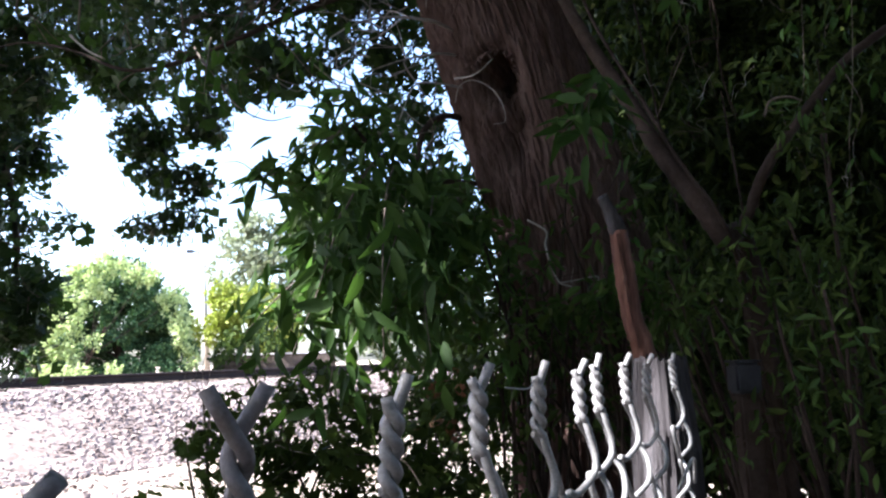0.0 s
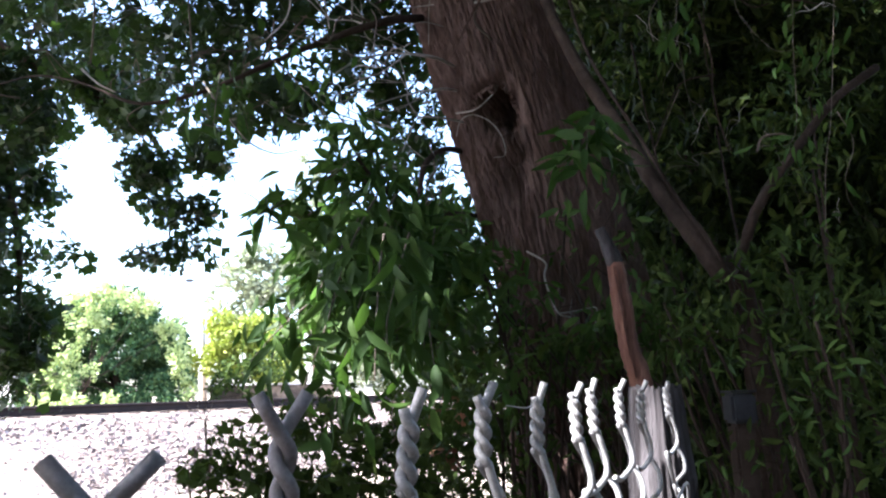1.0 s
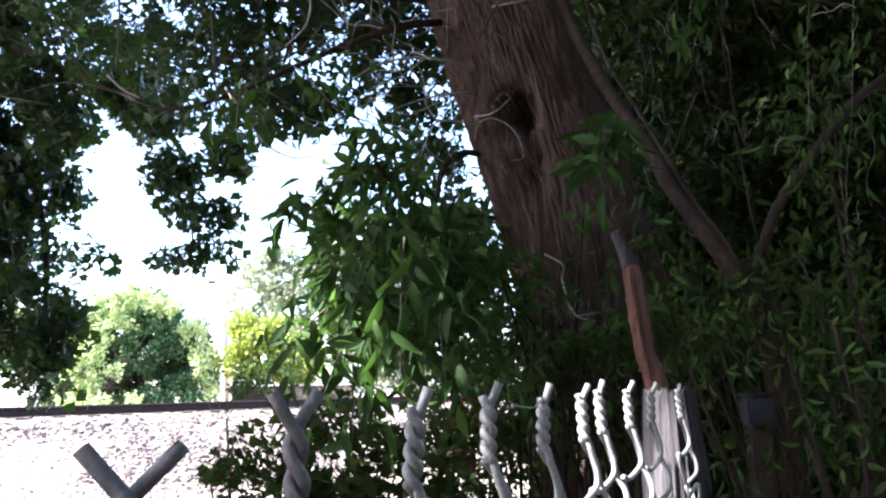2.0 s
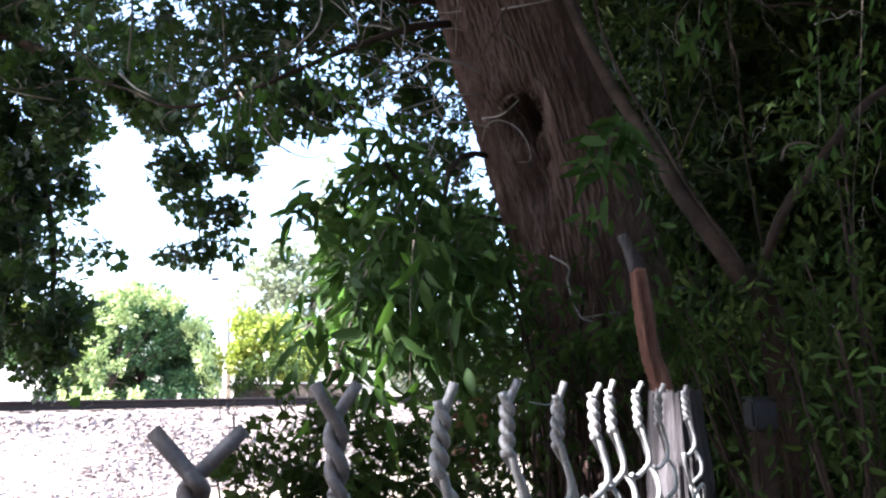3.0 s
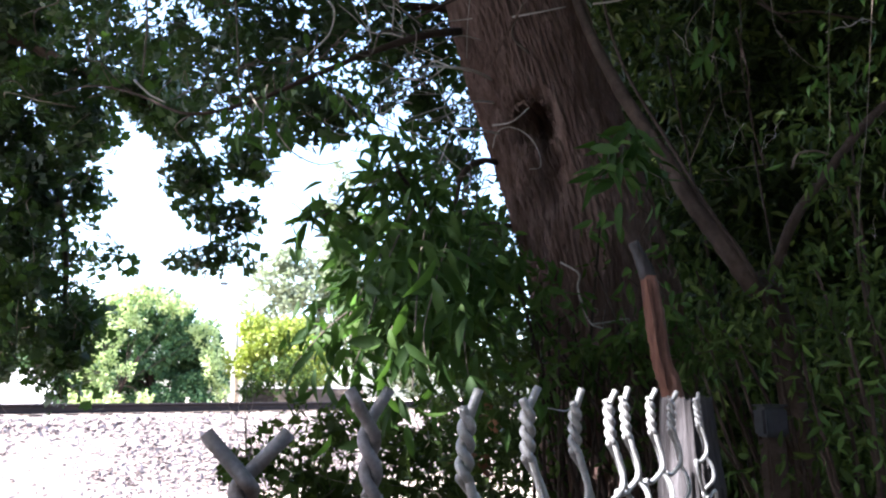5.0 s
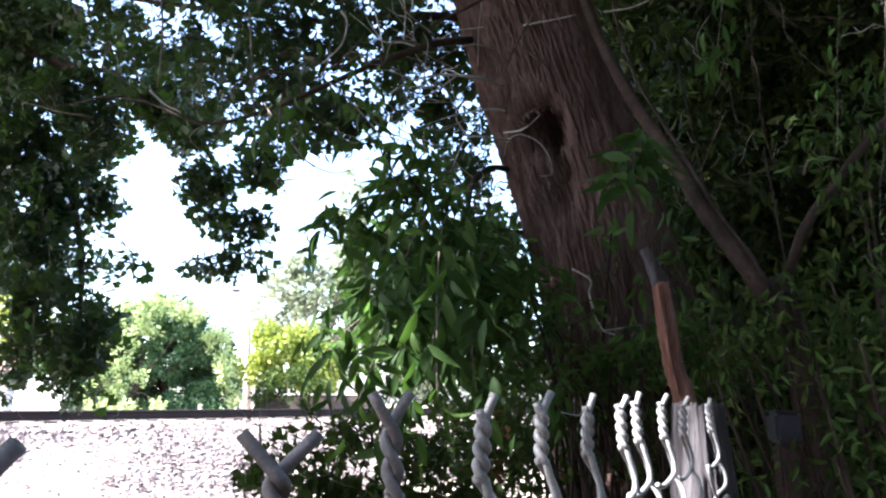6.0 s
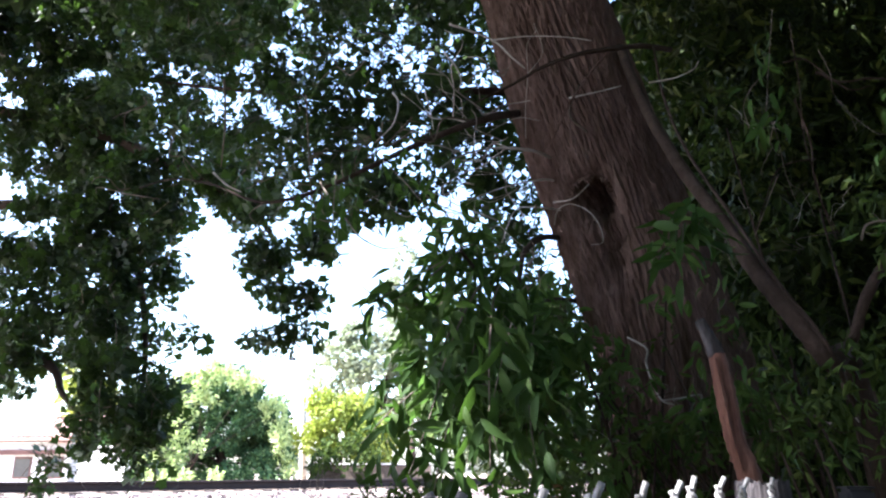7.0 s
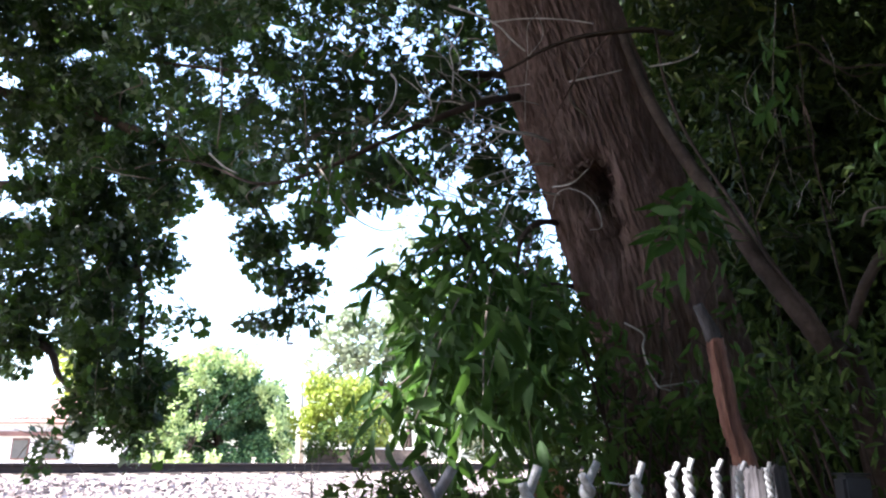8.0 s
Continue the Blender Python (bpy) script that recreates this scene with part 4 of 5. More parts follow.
hanging_bough([(0.422, 1.6, 2.121), (0.439, 1.55, 2.014), (0.473, 1.52, 1.971)], [0.002, 0.0015], 16, 0.065, 45, "small green spray of pointed leaves before the trunk", 0.02, 0.2)
hanging_bough([(0.735, 1.7, 2.709), (0.688, 1.65, 2.528), (0.654, 1.6, 2.421), (0.622, 1.55, 2.32), (0.584, 1.5, 2.224)], [0.002, 0.0015], 16, 0.09, 41, G, 0.02)
hanging_bough([(0.902, 1.5, 2.508), (0.868, 1.5, 2.252), (0.83, 1.48, 2.016), (0.735, 1.45, 1.981)], [0.0014, 0.001], 14, 0.07, 42, "long thin hanging twig with sparse leaves", 0.015)
hanging_bough([(1.014, 1.5, 2.567), (0.944, 1.45, 2.281), (0.879, 1.4, 2.025), (0.843, 1.38, 1.91), (0.815, 1.36, 1.767)], [0.0014, 0.001], 20, 0.06, 43, G, 0.03)
hanging_bough([(-0.13, 1.6, 1.76), (-0.19, 1.55, 1.70), (-0.26, 1.5, 1.63), (-0.315, 1.47, 1.56)], [0.005, 0.002], 20, 0.095, 46, G, 0.04)
hanging_bough([(-0.16, 1.62, 2.0), (-0.225, 1.6, 1.955), (-0.29, 1.57, 1.905), (-0.345, 1.55, 1.865)], [0.003, 0.0015], 15, 0.075, 47, G, 0.01, 0.25)
hanging_bough([(0.0, 1.5, 1.82), (-0.03, 1.36, 1.69), (-0.045, 1.28, 1.60), (-0.03, 1.25, 1.52)], [0.003, 0.0015], 18, 0.088, 48, "drooping bough tip with larger pale-lit leaves", 0.03, 0.45)
# inner leaves of the same boughs, deeper in the shade
INNER = [((-0.133, 1.9, 1.921), (0.17, 0.14, 0.13)), ((-0.175, 1.8, 1.781), (0.14, 0.14, 0.14)), ((-0.04, 1.9, 1.766), (0.17, 0.16, 0.18)), ((-0.09, 1.7, 1.66), (0.13, 0.12, 0.10)),
         ((-0.20, 1.6, 1.65), (0.08, 0.1, 0.10)), ((0.091, 2.1, 1.931), (0.13, 0.15, 0.12)), ((0.069, 2, 1.717), (0.13, 0.15, 0.17)), ((-0.27, 1.7, 1.915), (0.06, 0.1, 0.04)),
         ((-0.129, 1.8, 2.081), (0.09, 0.12, 0.09)), ((0.163, 2.4, 2.072), (0.08, 0.1, 0.09)), ((0.181, 2.3, 1.86), (0.09, 0.1, 0.12))]
pts = in_clumps(INNER, 30000, rng, 0.09, -0.06)
part("inner_leaves", leaf_cloud(pts, tips_for(pts, rng, 0.6), 0.062, long_template(0.3, 0.17), rng, 0.5, 0.35), LONG_LEAF, tree, "long green inner leaves", kind="stuff")
part("twigwork", twigged(INNER, 8, rng, 0.12, 0.002), TWIG, tree, kind="stuff")

# the torn stub that stands before the trunk
stub = thing("broken_branch", (0.407, 1.3, 1.479), "broken upright branch stub with torn red wood", "branch")
stub_path = smooth_path([(0.427, 1.32, 1.342), (0.403, 1.3, 1.498), (0.387, 1.3, 1.558), (0.379, 1.3, 1.64), (0.372, 1.3, 1.713)], 8)
part("torn_wood", tube(stub_path, [0.024, 0.020, 0.017, 0.018, 0.015], 18, 0.05, 5), SPLIT_WOOD, stub, "torn reddish heartwood", smooth=True)
part("bark_tip", tube(smooth_path([(0.373, 1.302, 1.711), (0.361, 1.3, 1.745), (0.346, 1.295, 1.776)], 6), [0.016, 0.012, 0.009], 12, 0.07, 6), POST_WOOD, stub, "grey weathered tip", smooth=True)
part("foot", tube([np.array((0.427, 1.32, 1.342)), np.array([0.50, 1.36, 0.8]), np.array([0.58, 1.4, -0.05])], [0.026, 0.04], 10, 0.06), LIMB_BARK, stub, smooth=True)
sl = [(0.361, 1.278, 1.704), (0.367, 1.277, 1.637), (0.374, 1.277, 1.577), (0.387, 1.277, 1.508)]
part("splinter", tube(smooth_path(sl, 6), [0.003, 0.006, 0.005, 0.002], 5, 0.15), SPLIT_WOOD, stub, "raised splinter")

# ---- the neighbouring oak whose boughs hang into the opening ----
oak = thing("oak_tree", (-5.6, 5.2, 0), "oak with dark lobed leaves hanging against the sky", "tree")
part("trunk", tube(smooth_path([(-5.6, 5.2, -0.1), (-5.5, 5.2, 1.5), (-5.2, 5.1, 3.5), (-4.6, 5.0, 5.6)], 6), [0.34, 0.26, 0.18], 16, 0.04), LIMB_BARK, oak, smooth=True)
OAK_BOUGHS = [
    [(-5.2, 5.1, 3.6), (-3.513, 5, 3.545), (-2.87, 4.8, 3.253), (-2.5, 4.6, 2.596), (-2.385, 4.5, 1.991), (-2.368, 4.4, 1.673)],
    [(-4.9, 5.0, 4.6), (-3.208, 4.8, 4.071), (-2.352, 4.4, 3.575), (-1.9, 4.1, 3.30), (-1.508, 4.102, 2.998), (-1.261, 3.729, 2.575), (-1.2, 3.605, 2.24)],
    [(-5.4, 5.1, 2.6), (-3.452, 4.8, 2.33), (-2.979, 4.6, 2.002), (-2.634, 4.5, 1.712)]]
for b in OAK_BOUGHS:
    part("bough", tube(smooth_path(b, 6), [0.05, 0.004], 8, 0.05), LIMB_BARK, oak, smooth=True)
OAK_CLUMPS = [
    ((-3.085, 4.8, 4.071), (0.45, 0.5, 0.4)), ((-2.825, 4.7, 3.34), (0.52, 0.5, 0.35)), ((-2.707, 4.6, 2.787), (0.40, 0.4, 0.30)), ((-2.313, 4.4, 3.184), (0.22, 0.3, 0.20)),
    ((-2.619, 4.6, 2.332), (0.40, 0.4, 0.24)), ((-2.409, 4.5, 1.886), (0.30, 0.3, 0.33)), ((-2.624, 4.5, 1.921), (0.28, 0.3, 0.28)), ((-2.092, 4.4, 2.367), (0.16, 0.15, 0.09)), ((-2.451, 4.5, 2.797), (0.30, 0.25, 0.20)), ((-2.354, 4.3, 2.037), (0.26, 0.2, 0.3)), ((-2.431, 4.3, 1.818), (0.26, 0.2, 0.14)), ((-2.702, 4.4, 2.475), (0.3, 0.2, 0.25)), ((-3.537, 4.8, 3.212), (0.4, 0.3, 0.3)), ((-3.351, 4.7, 2.503), (0.35, 0.3, 0.3)), ((-2.248, 4.3, 1.835), (0.18, 0.18, 0.22)), ((-2.471, 4.3, 2.174), (0.35, 0.2, 0.2)), ((-2.527, 4.5, 2.989), (0.3, 0.25, 0.25)),
    ((-2.671, 4.5, 1.729), (0.26, 0.3, 0.07)), ((-2.29, 4.4, 3.898), (0.30, 0.3, 0.28)), ((-1.809, 4, 3.46), (0.26, 0.3, 0.25)), ((-3.302, 4.8, 2.924), (0.55, 0.4, 0.7)),
    ((-3.40, 4.7, 2.16), (0.28, 0.2, 0.17)), ((-3.621, 5, 4.364), (0.7, 0.5, 0.7)), ((-3.92, 5, 5.285), (0.9, 0.5, 0.5)), ((-2.913, 4.8, 5.134), (0.9, 0.5, 0.5)), ((-2.173, 4.6, 4.891), (0.5, 0.4, 0.4)), ((-2.459, 4.4, 3.536), (0.4, 0.3, 0.25)), ((-2.93, 4.5, 1.57), (0.20, 0.15, 0.07)), ((-3.02, 4.5, 1.44), (0.16, 0.12, 0.05)), ((-2.296, 4.4, 1.64), (0.17, 0.2, 0.14))]
OAK_HANG = [
    ((-1.536, 3.977, 3.075), (0.174, 0.186, 0.124)), ((-1.36, 3.729, 2.702), (0.161, 0.174, 0.124)), ((-1.039, 3.605, 2.724), (0.124, 0.149, 0.099)),
    ((-1.124, 3.605, 2.419), (0.161, 0.149, 0.081)), ((-1.291, 3.605, 2.509), (0.099, 0.112, 0.099)), ((-1.268, 3.605, 2.196), (0.124, 0.124, 0.074)),
    ((-1.068, 3.605, 2.225), (0.112, 0.124, 0.081)), ((-1.782, 4.226, 3.304), (0.211, 0.248, 0.149)), ((-0.943, 3.605, 2.88), (0.149, 0.149, 0.099))]
pts = in_clumps([(c, (h[0], h[1] * 0.6, h[2])) for c, h in OAK_CLUMPS], 4000, rng, 0.2, -0.05)
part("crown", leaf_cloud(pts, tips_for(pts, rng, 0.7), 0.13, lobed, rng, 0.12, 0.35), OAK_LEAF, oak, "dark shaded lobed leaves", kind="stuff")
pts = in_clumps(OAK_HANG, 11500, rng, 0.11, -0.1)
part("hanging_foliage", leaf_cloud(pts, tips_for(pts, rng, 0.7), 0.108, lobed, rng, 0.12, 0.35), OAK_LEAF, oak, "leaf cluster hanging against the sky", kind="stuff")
part("twigwork", joined(twigged(OAK_CLUMPS, 5, rng, 0.2, 0.004), twigged(OAK_HANG, 4, rng, 0.09, 0.002)), TWIG, oak, kind="stuff")

# ---- the low shrub behind the fence ----
shrub = thing("low_shrub", (-0.25, 2.0, 0.02), "low dark shrub of small leaves on thin stems", "shrub")
LOW = [((-0.126, 1.9, 1.414), (0.16, 0.2, 0.07)), ((-0.328, 1.9, 1.358), (0.14, 0.2, 0.10)), ((-0.211, 1.9, 1.289), (0.20, 0.2, 0.10)), ((-0.412, 1.9, 1.303), (0.12, 0.15, 0.07)),
       ((-0.039, 1.9, 1.33), (0.15, 0.2, 0.10)), ((-0.547, 2, 1.44), (0.06, 0.1, 0.035)), ((0.054, 2.1, 1.406), (0.14, 0.2, 0.10)), ((0.149, 2.1, 1.313), (0.14, 0.2, 0.14)),
       ((-0.264, 1.9, 1.153), (0.30, 0.25, 0.12)), ((0.02, 2, 1.122), (0.30, 0.25, 0.14)), ((-0.502, 1.9, 1.372), (0.05, 0.08, 0.04)), ((-0.225, 2, 1.455), (0.10, 0.12, 0.05)), ((-0.555, 1.9, 1.289), (0.05, 0.08, 0.03))]
pts = in_clumps([(c, (h[0] * 1.2, h[1], h[2] * 1.25)) for c, h in LOW], 8200, rng, 0.10, 0.05)
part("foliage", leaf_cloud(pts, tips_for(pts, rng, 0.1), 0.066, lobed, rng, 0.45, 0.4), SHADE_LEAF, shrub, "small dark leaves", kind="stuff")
for k, (c, h) in enumerate(LOW):
    foot = (-0.25 + 0.35 * math.sin(k * 2.4), 2.0 + 0.1 * math.cos(k * 1.7), -0.03)
    part("stem", tube(smooth_path([foot, (foot[0] * 0.6 + c[0] * 0.4, foot[1], c[2] * 0.55), c], 5), [0.009, 0.003], 6, 0.05), TWIG, shrub, smooth=True)
part("twigwork", twigged(LOW, 8, rng, 0.1, 0.0015), TWIG, shrub, kind="stuff")
pts = in_clumps([((0.087, 1.8, 1.445), (0.05, 0.05, 0.03)), ((0.059, 1.8, 1.365), (0.06, 0.05, 0.06))], 30000, rng, 0.05, 0.0)
part("dry_leaves", leaf_cloud(pts, tips_for(pts, rng, 0.6), 0.035, lobed, rng, 0.3, 0.4), DRY_LEAF, shrub, "withered red-brown leaves", kind="stuff")

# ---- the dark thicket beside the tree ----


def thicket(name, foot, clumps, density, leaf, template, mat, seed, label, grain=0.16, cut=-0.02):
    rng = np.random.default_rng(seed)
    t = thing(name, foot, label, "shrub", "thicket shrubs")
    for k, (c, h) in enumerate(clumps):
        f = (foot[0] + 0.25 * math.sin(k * 2.1), foot[1] + 0.2 * math.cos(k * 1.3), -0.05)
        part("stem", tube(smooth_path([f, (f[0] * 0.5 + c[0] * 0.5, f[1] * 0.6 + c[1] * 0.4, c[2] * 0.5), c], 5), [0.012, 0.003], 6, 0.06, k), LIMB_BARK, t, smooth=True)
    pts = in_clumps(clumps, density, rng, grain, cut)
    part("foliage", leaf_cloud(pts, tips_for(pts, rng, 0.8), leaf, template, rng, 0.5, 0.4), mat, t, "dark green leaves in deep shade", kind="stuff")
    part("twigwork", twigged(clumps, 2, rng, leaf * 1.6, 0.0012), LIMB_BARK, t, kind="stuff")
    return t


long_t = long_template(0.3, 0.16)
# Far thicket: its leaf colour is darkened to carry the deep shade.
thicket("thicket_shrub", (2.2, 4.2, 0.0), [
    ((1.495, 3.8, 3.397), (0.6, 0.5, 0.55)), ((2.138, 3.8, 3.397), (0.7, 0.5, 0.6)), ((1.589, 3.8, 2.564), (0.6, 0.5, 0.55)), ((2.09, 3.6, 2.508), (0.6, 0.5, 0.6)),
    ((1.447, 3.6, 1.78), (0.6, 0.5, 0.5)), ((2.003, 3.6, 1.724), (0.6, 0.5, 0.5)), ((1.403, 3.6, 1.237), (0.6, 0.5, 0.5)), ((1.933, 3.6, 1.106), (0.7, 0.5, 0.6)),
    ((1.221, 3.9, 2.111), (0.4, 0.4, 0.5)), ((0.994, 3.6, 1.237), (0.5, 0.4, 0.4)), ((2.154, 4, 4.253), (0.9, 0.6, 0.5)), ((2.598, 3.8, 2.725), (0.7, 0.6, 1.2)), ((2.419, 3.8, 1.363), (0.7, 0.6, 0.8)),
    ((1.238, 3.9, 4.032), (0.5, 0.5, 0.5))], 5200, 0.085, long_t, DEEP_SHADE_LEAF, 51, "tall dense thicket shrub in deep shade")
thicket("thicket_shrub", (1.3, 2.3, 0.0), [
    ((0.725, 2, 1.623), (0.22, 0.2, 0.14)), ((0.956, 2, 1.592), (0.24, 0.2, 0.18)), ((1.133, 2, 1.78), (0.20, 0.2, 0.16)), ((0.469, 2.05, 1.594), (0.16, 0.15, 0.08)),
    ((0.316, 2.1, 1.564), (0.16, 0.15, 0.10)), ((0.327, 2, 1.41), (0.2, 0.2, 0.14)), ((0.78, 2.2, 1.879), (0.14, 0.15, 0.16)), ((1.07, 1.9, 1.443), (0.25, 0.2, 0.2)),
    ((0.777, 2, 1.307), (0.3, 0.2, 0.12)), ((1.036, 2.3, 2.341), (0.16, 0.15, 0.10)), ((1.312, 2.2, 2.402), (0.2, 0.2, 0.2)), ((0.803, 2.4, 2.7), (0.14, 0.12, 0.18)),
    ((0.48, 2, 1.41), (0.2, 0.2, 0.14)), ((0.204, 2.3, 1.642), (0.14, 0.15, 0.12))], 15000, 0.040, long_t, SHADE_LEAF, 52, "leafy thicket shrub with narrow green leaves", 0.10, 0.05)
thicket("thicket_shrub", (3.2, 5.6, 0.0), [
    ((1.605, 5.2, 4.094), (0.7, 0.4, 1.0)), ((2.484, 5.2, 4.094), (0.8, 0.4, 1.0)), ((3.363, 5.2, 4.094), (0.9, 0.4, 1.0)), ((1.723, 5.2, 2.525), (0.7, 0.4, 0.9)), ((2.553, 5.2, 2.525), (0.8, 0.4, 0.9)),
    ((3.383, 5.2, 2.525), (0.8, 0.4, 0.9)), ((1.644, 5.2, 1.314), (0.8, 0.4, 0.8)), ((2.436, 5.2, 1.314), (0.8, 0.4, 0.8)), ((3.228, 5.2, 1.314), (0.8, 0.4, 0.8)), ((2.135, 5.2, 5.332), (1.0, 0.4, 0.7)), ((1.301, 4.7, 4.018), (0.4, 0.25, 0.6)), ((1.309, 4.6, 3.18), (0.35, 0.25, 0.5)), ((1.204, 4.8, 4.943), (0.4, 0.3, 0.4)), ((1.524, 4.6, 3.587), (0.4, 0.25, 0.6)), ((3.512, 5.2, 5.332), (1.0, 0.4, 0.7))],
    1100, 0.2, small_template(), DEEP_SHADE_LEAF, 56, "tall dense thicket shrub in deep shade", 0.5, -0.4)
thicket("thicket_shrub", (0.6, 4.6, 0.0), [
    ((0.25, 4.2, 2.226), (0.3, 0.35, 0.4)), ((0.373, 4.2, 1.665), (0.5, 0.4, 0.5)), ((0.048, 4.2, 1.762), (0.35, 0.35, 0.45)), ((0.693, 4.2, 1.506), (0.6, 0.4, 0.5)),
    ((0.345, 4, 1.063), (0.6, 0.4, 0.4)), ((0.265, 4.4, 2.548), (0.2, 0.3, 0.2))], 1500, 0.10, lobed, SHADE_LEAF, 53, "dark shrub behind the trunk", 0.2, -0.05)

thicket("thicket_shrub", (1.25, 1.75, 0.0), [
    ((0.728, 1.5, 1.662), (0.13, 0.1, 0.09)), ((0.625, 1.55, 1.619), (0.12, 0.1, 0.09)), ((0.81, 1.5, 1.545), (0.14, 0.1, 0.1)), ((0.812, 1.55, 1.78), (0.12, 0.1, 0.07)),
    ((0.864, 1.45, 1.656), (0.1, 0.1, 0.12)), ((0.722, 1.5, 1.365), (0.2, 0.1, 0.1)), ((0.833, 1.45, 1.39), (0.12, 0.1, 0.14)), 
    ((0.952, 1.5, 1.556), (0.12, 0.1, 0.2)), ((0.936, 1.6, 1.975), (0.12, 0.1, 0.08)), ((0.578, 1.65, 1.678), (0.08, 0.08, 0.1)), ((0.384, 1.8, 1.582), (0.14, 0.08, 0.05)), ((0.67, 1.5, 1.68), (0.09, 0.06, 0.06)), ((0.242, 2, 1.717), (0.10, 0.07, 0.09)), ((0.341, 1.95, 1.62), (0.12, 0.07, 0.06)), ((0.443, 2.1, 1.879), (0.05, 0.04, 0.05)), ((0.191, 2.1, 1.862), (0.07, 0.07, 0.12)), ((0.5, 1.9, 1.706), (0.06, 0.05, 0.08)), ((0.564, 1.6, 1.548), (0.08, 0.08, 0.06))],
    26000, 0.031, long_t, SHADE_LEAF, 54, "leafy thicket shrub with narrow green leaves", 0.08, 0.0)
thicket("climbing_shrub", (0.45, 2.0, 0.0), [
    ((0.253, 2.08, 1.759), (0.09, 0.05, 0.12)), ((0.326, 2.05, 1.61), (0.12, 0.05, 0.07)), ((0.448, 2.02, 1.624), (0.12, 0.05, 0.07)), ((0.575, 2.05, 1.787), (0.07, 0.05, 0.12)), ((0.545, 1.98, 1.591), (0.1, 0.05, 0.07)),
    ((0.469, 2.12, 2.005), (0.09, 0.04, 0.05)), ((0.603, 2.05, 1.988), (0.06, 0.04, 0.1)), ((0.158, 2.15, 1.666), (0.08, 0.06, 0.12)), ((0.271, 2.02, 1.816), (0.07, 0.05, 0.09)), ((0.28, 2, 1.654), (0.09, 0.05, 0.1)), ((0.356, 2.02, 1.703), (0.06, 0.05, 0.07)), ((0.423, 1.98, 1.621), (0.1, 0.05, 0.06)), ((0.269, 2, 1.531), (0.12, 0.05, 0.07)), ((0.482, 1.9, 1.646), (0.08, 0.05, 0.06)), ((0.36, 1.9, 1.572), (0.1, 0.05, 0.05)), ((0.676, 1.9, 1.646), (0.12, 0.06, 0.1)),
    ((0.20, 1.95, 1.80), (0.09, 0.06, 0.10)), ((0.30, 1.9, 1.70), (0.11, 0.06, 0.09)), ((0.42, 1.88, 1.60), (0.14, 0.06, 0.08)), ((0.56, 1.85, 1.66), (0.12, 0.06, 0.12)), ((0.30, 1.85, 1.52), (0.14, 0.06, 0.08)), ((0.50, 1.8, 1.50), (0.16, 0.06, 0.07)),
    ((0.19, 2.1, 1.90), (0.07, 0.05, 0.10)), ((0.25, 2.08, 1.77), (0.09, 0.05, 0.09)), ((0.29, 2.05, 1.66), (0.10, 0.05, 0.07)), ((0.45, 2.05, 1.585), (0.12, 0.05, 0.06)), ((0.59, 2.0, 1.62), (0.08, 0.05, 0.09))],
    30000, 0.05, long_t, LONG_LEAF, 57, "dark climbing shrub at the foot of the trunk", 0.09, 0.0)
thicket("thicket_shrub", (0.95, 1.5, 0.0), [
    ((0.543, 1.32, 1.351), (0.1, 0.06, 0.06)), ((0.658, 1.3, 1.401), (0.1, 0.06, 0.08)), ((0.759, 1.3, 1.498), (0.08, 0.06, 0.1)), ((0.672, 1.36, 1.551), (0.1, 0.05, 0.05)), ((0.747, 1.33, 1.601), (0.09, 0.05, 0.06)),
    ((0.748, 1.3, 1.325), (0.1, 0.06, 0.06)), ((0.601, 1.5, 1.568), (0.08, 0.05, 0.05))],
    28000, 0.027, long_t, LONG_LEAF, 58, "leafy thicket shrub with narrow green leaves", 0.08, 0.0)
# unseen hedge, added behind and at both sides to hold back sky light
thicket("light_screen_hedge", (0.0, -4.5, 0.0), [((x, -4.5 + 0.3 * math.sin(x * 3), z), (0.9, 0.6, 0.8)) for x in (-5, -3.8, -2.6, -1.4, -0.2, 1.0, 2.2, 3.4, 4.6, 5.6) for z in (0.7, 1.9, 3.1, 4.2)]
        + [((6.2, y, z), (0.6, 0.9, 0.8)) for y in (-3.4, -2.2, -1.0, 0.2, 1.4, 2.6, 3.8) for z in (0.7, 1.9, 3.1, 4.2)]
        + [((-6.6, y, z), (0.6, 0.9, 0.8)) for y in (-3.6, -2.4, -1.2, 0.0, 1.2, 2.4) for z in (0.7, 1.9, 2.9)],
        420, 0.17, small_template(), SHADE_LEAF, 55, "tall dark unseen hedge added to hold back sky light", 0.4, -0.3)

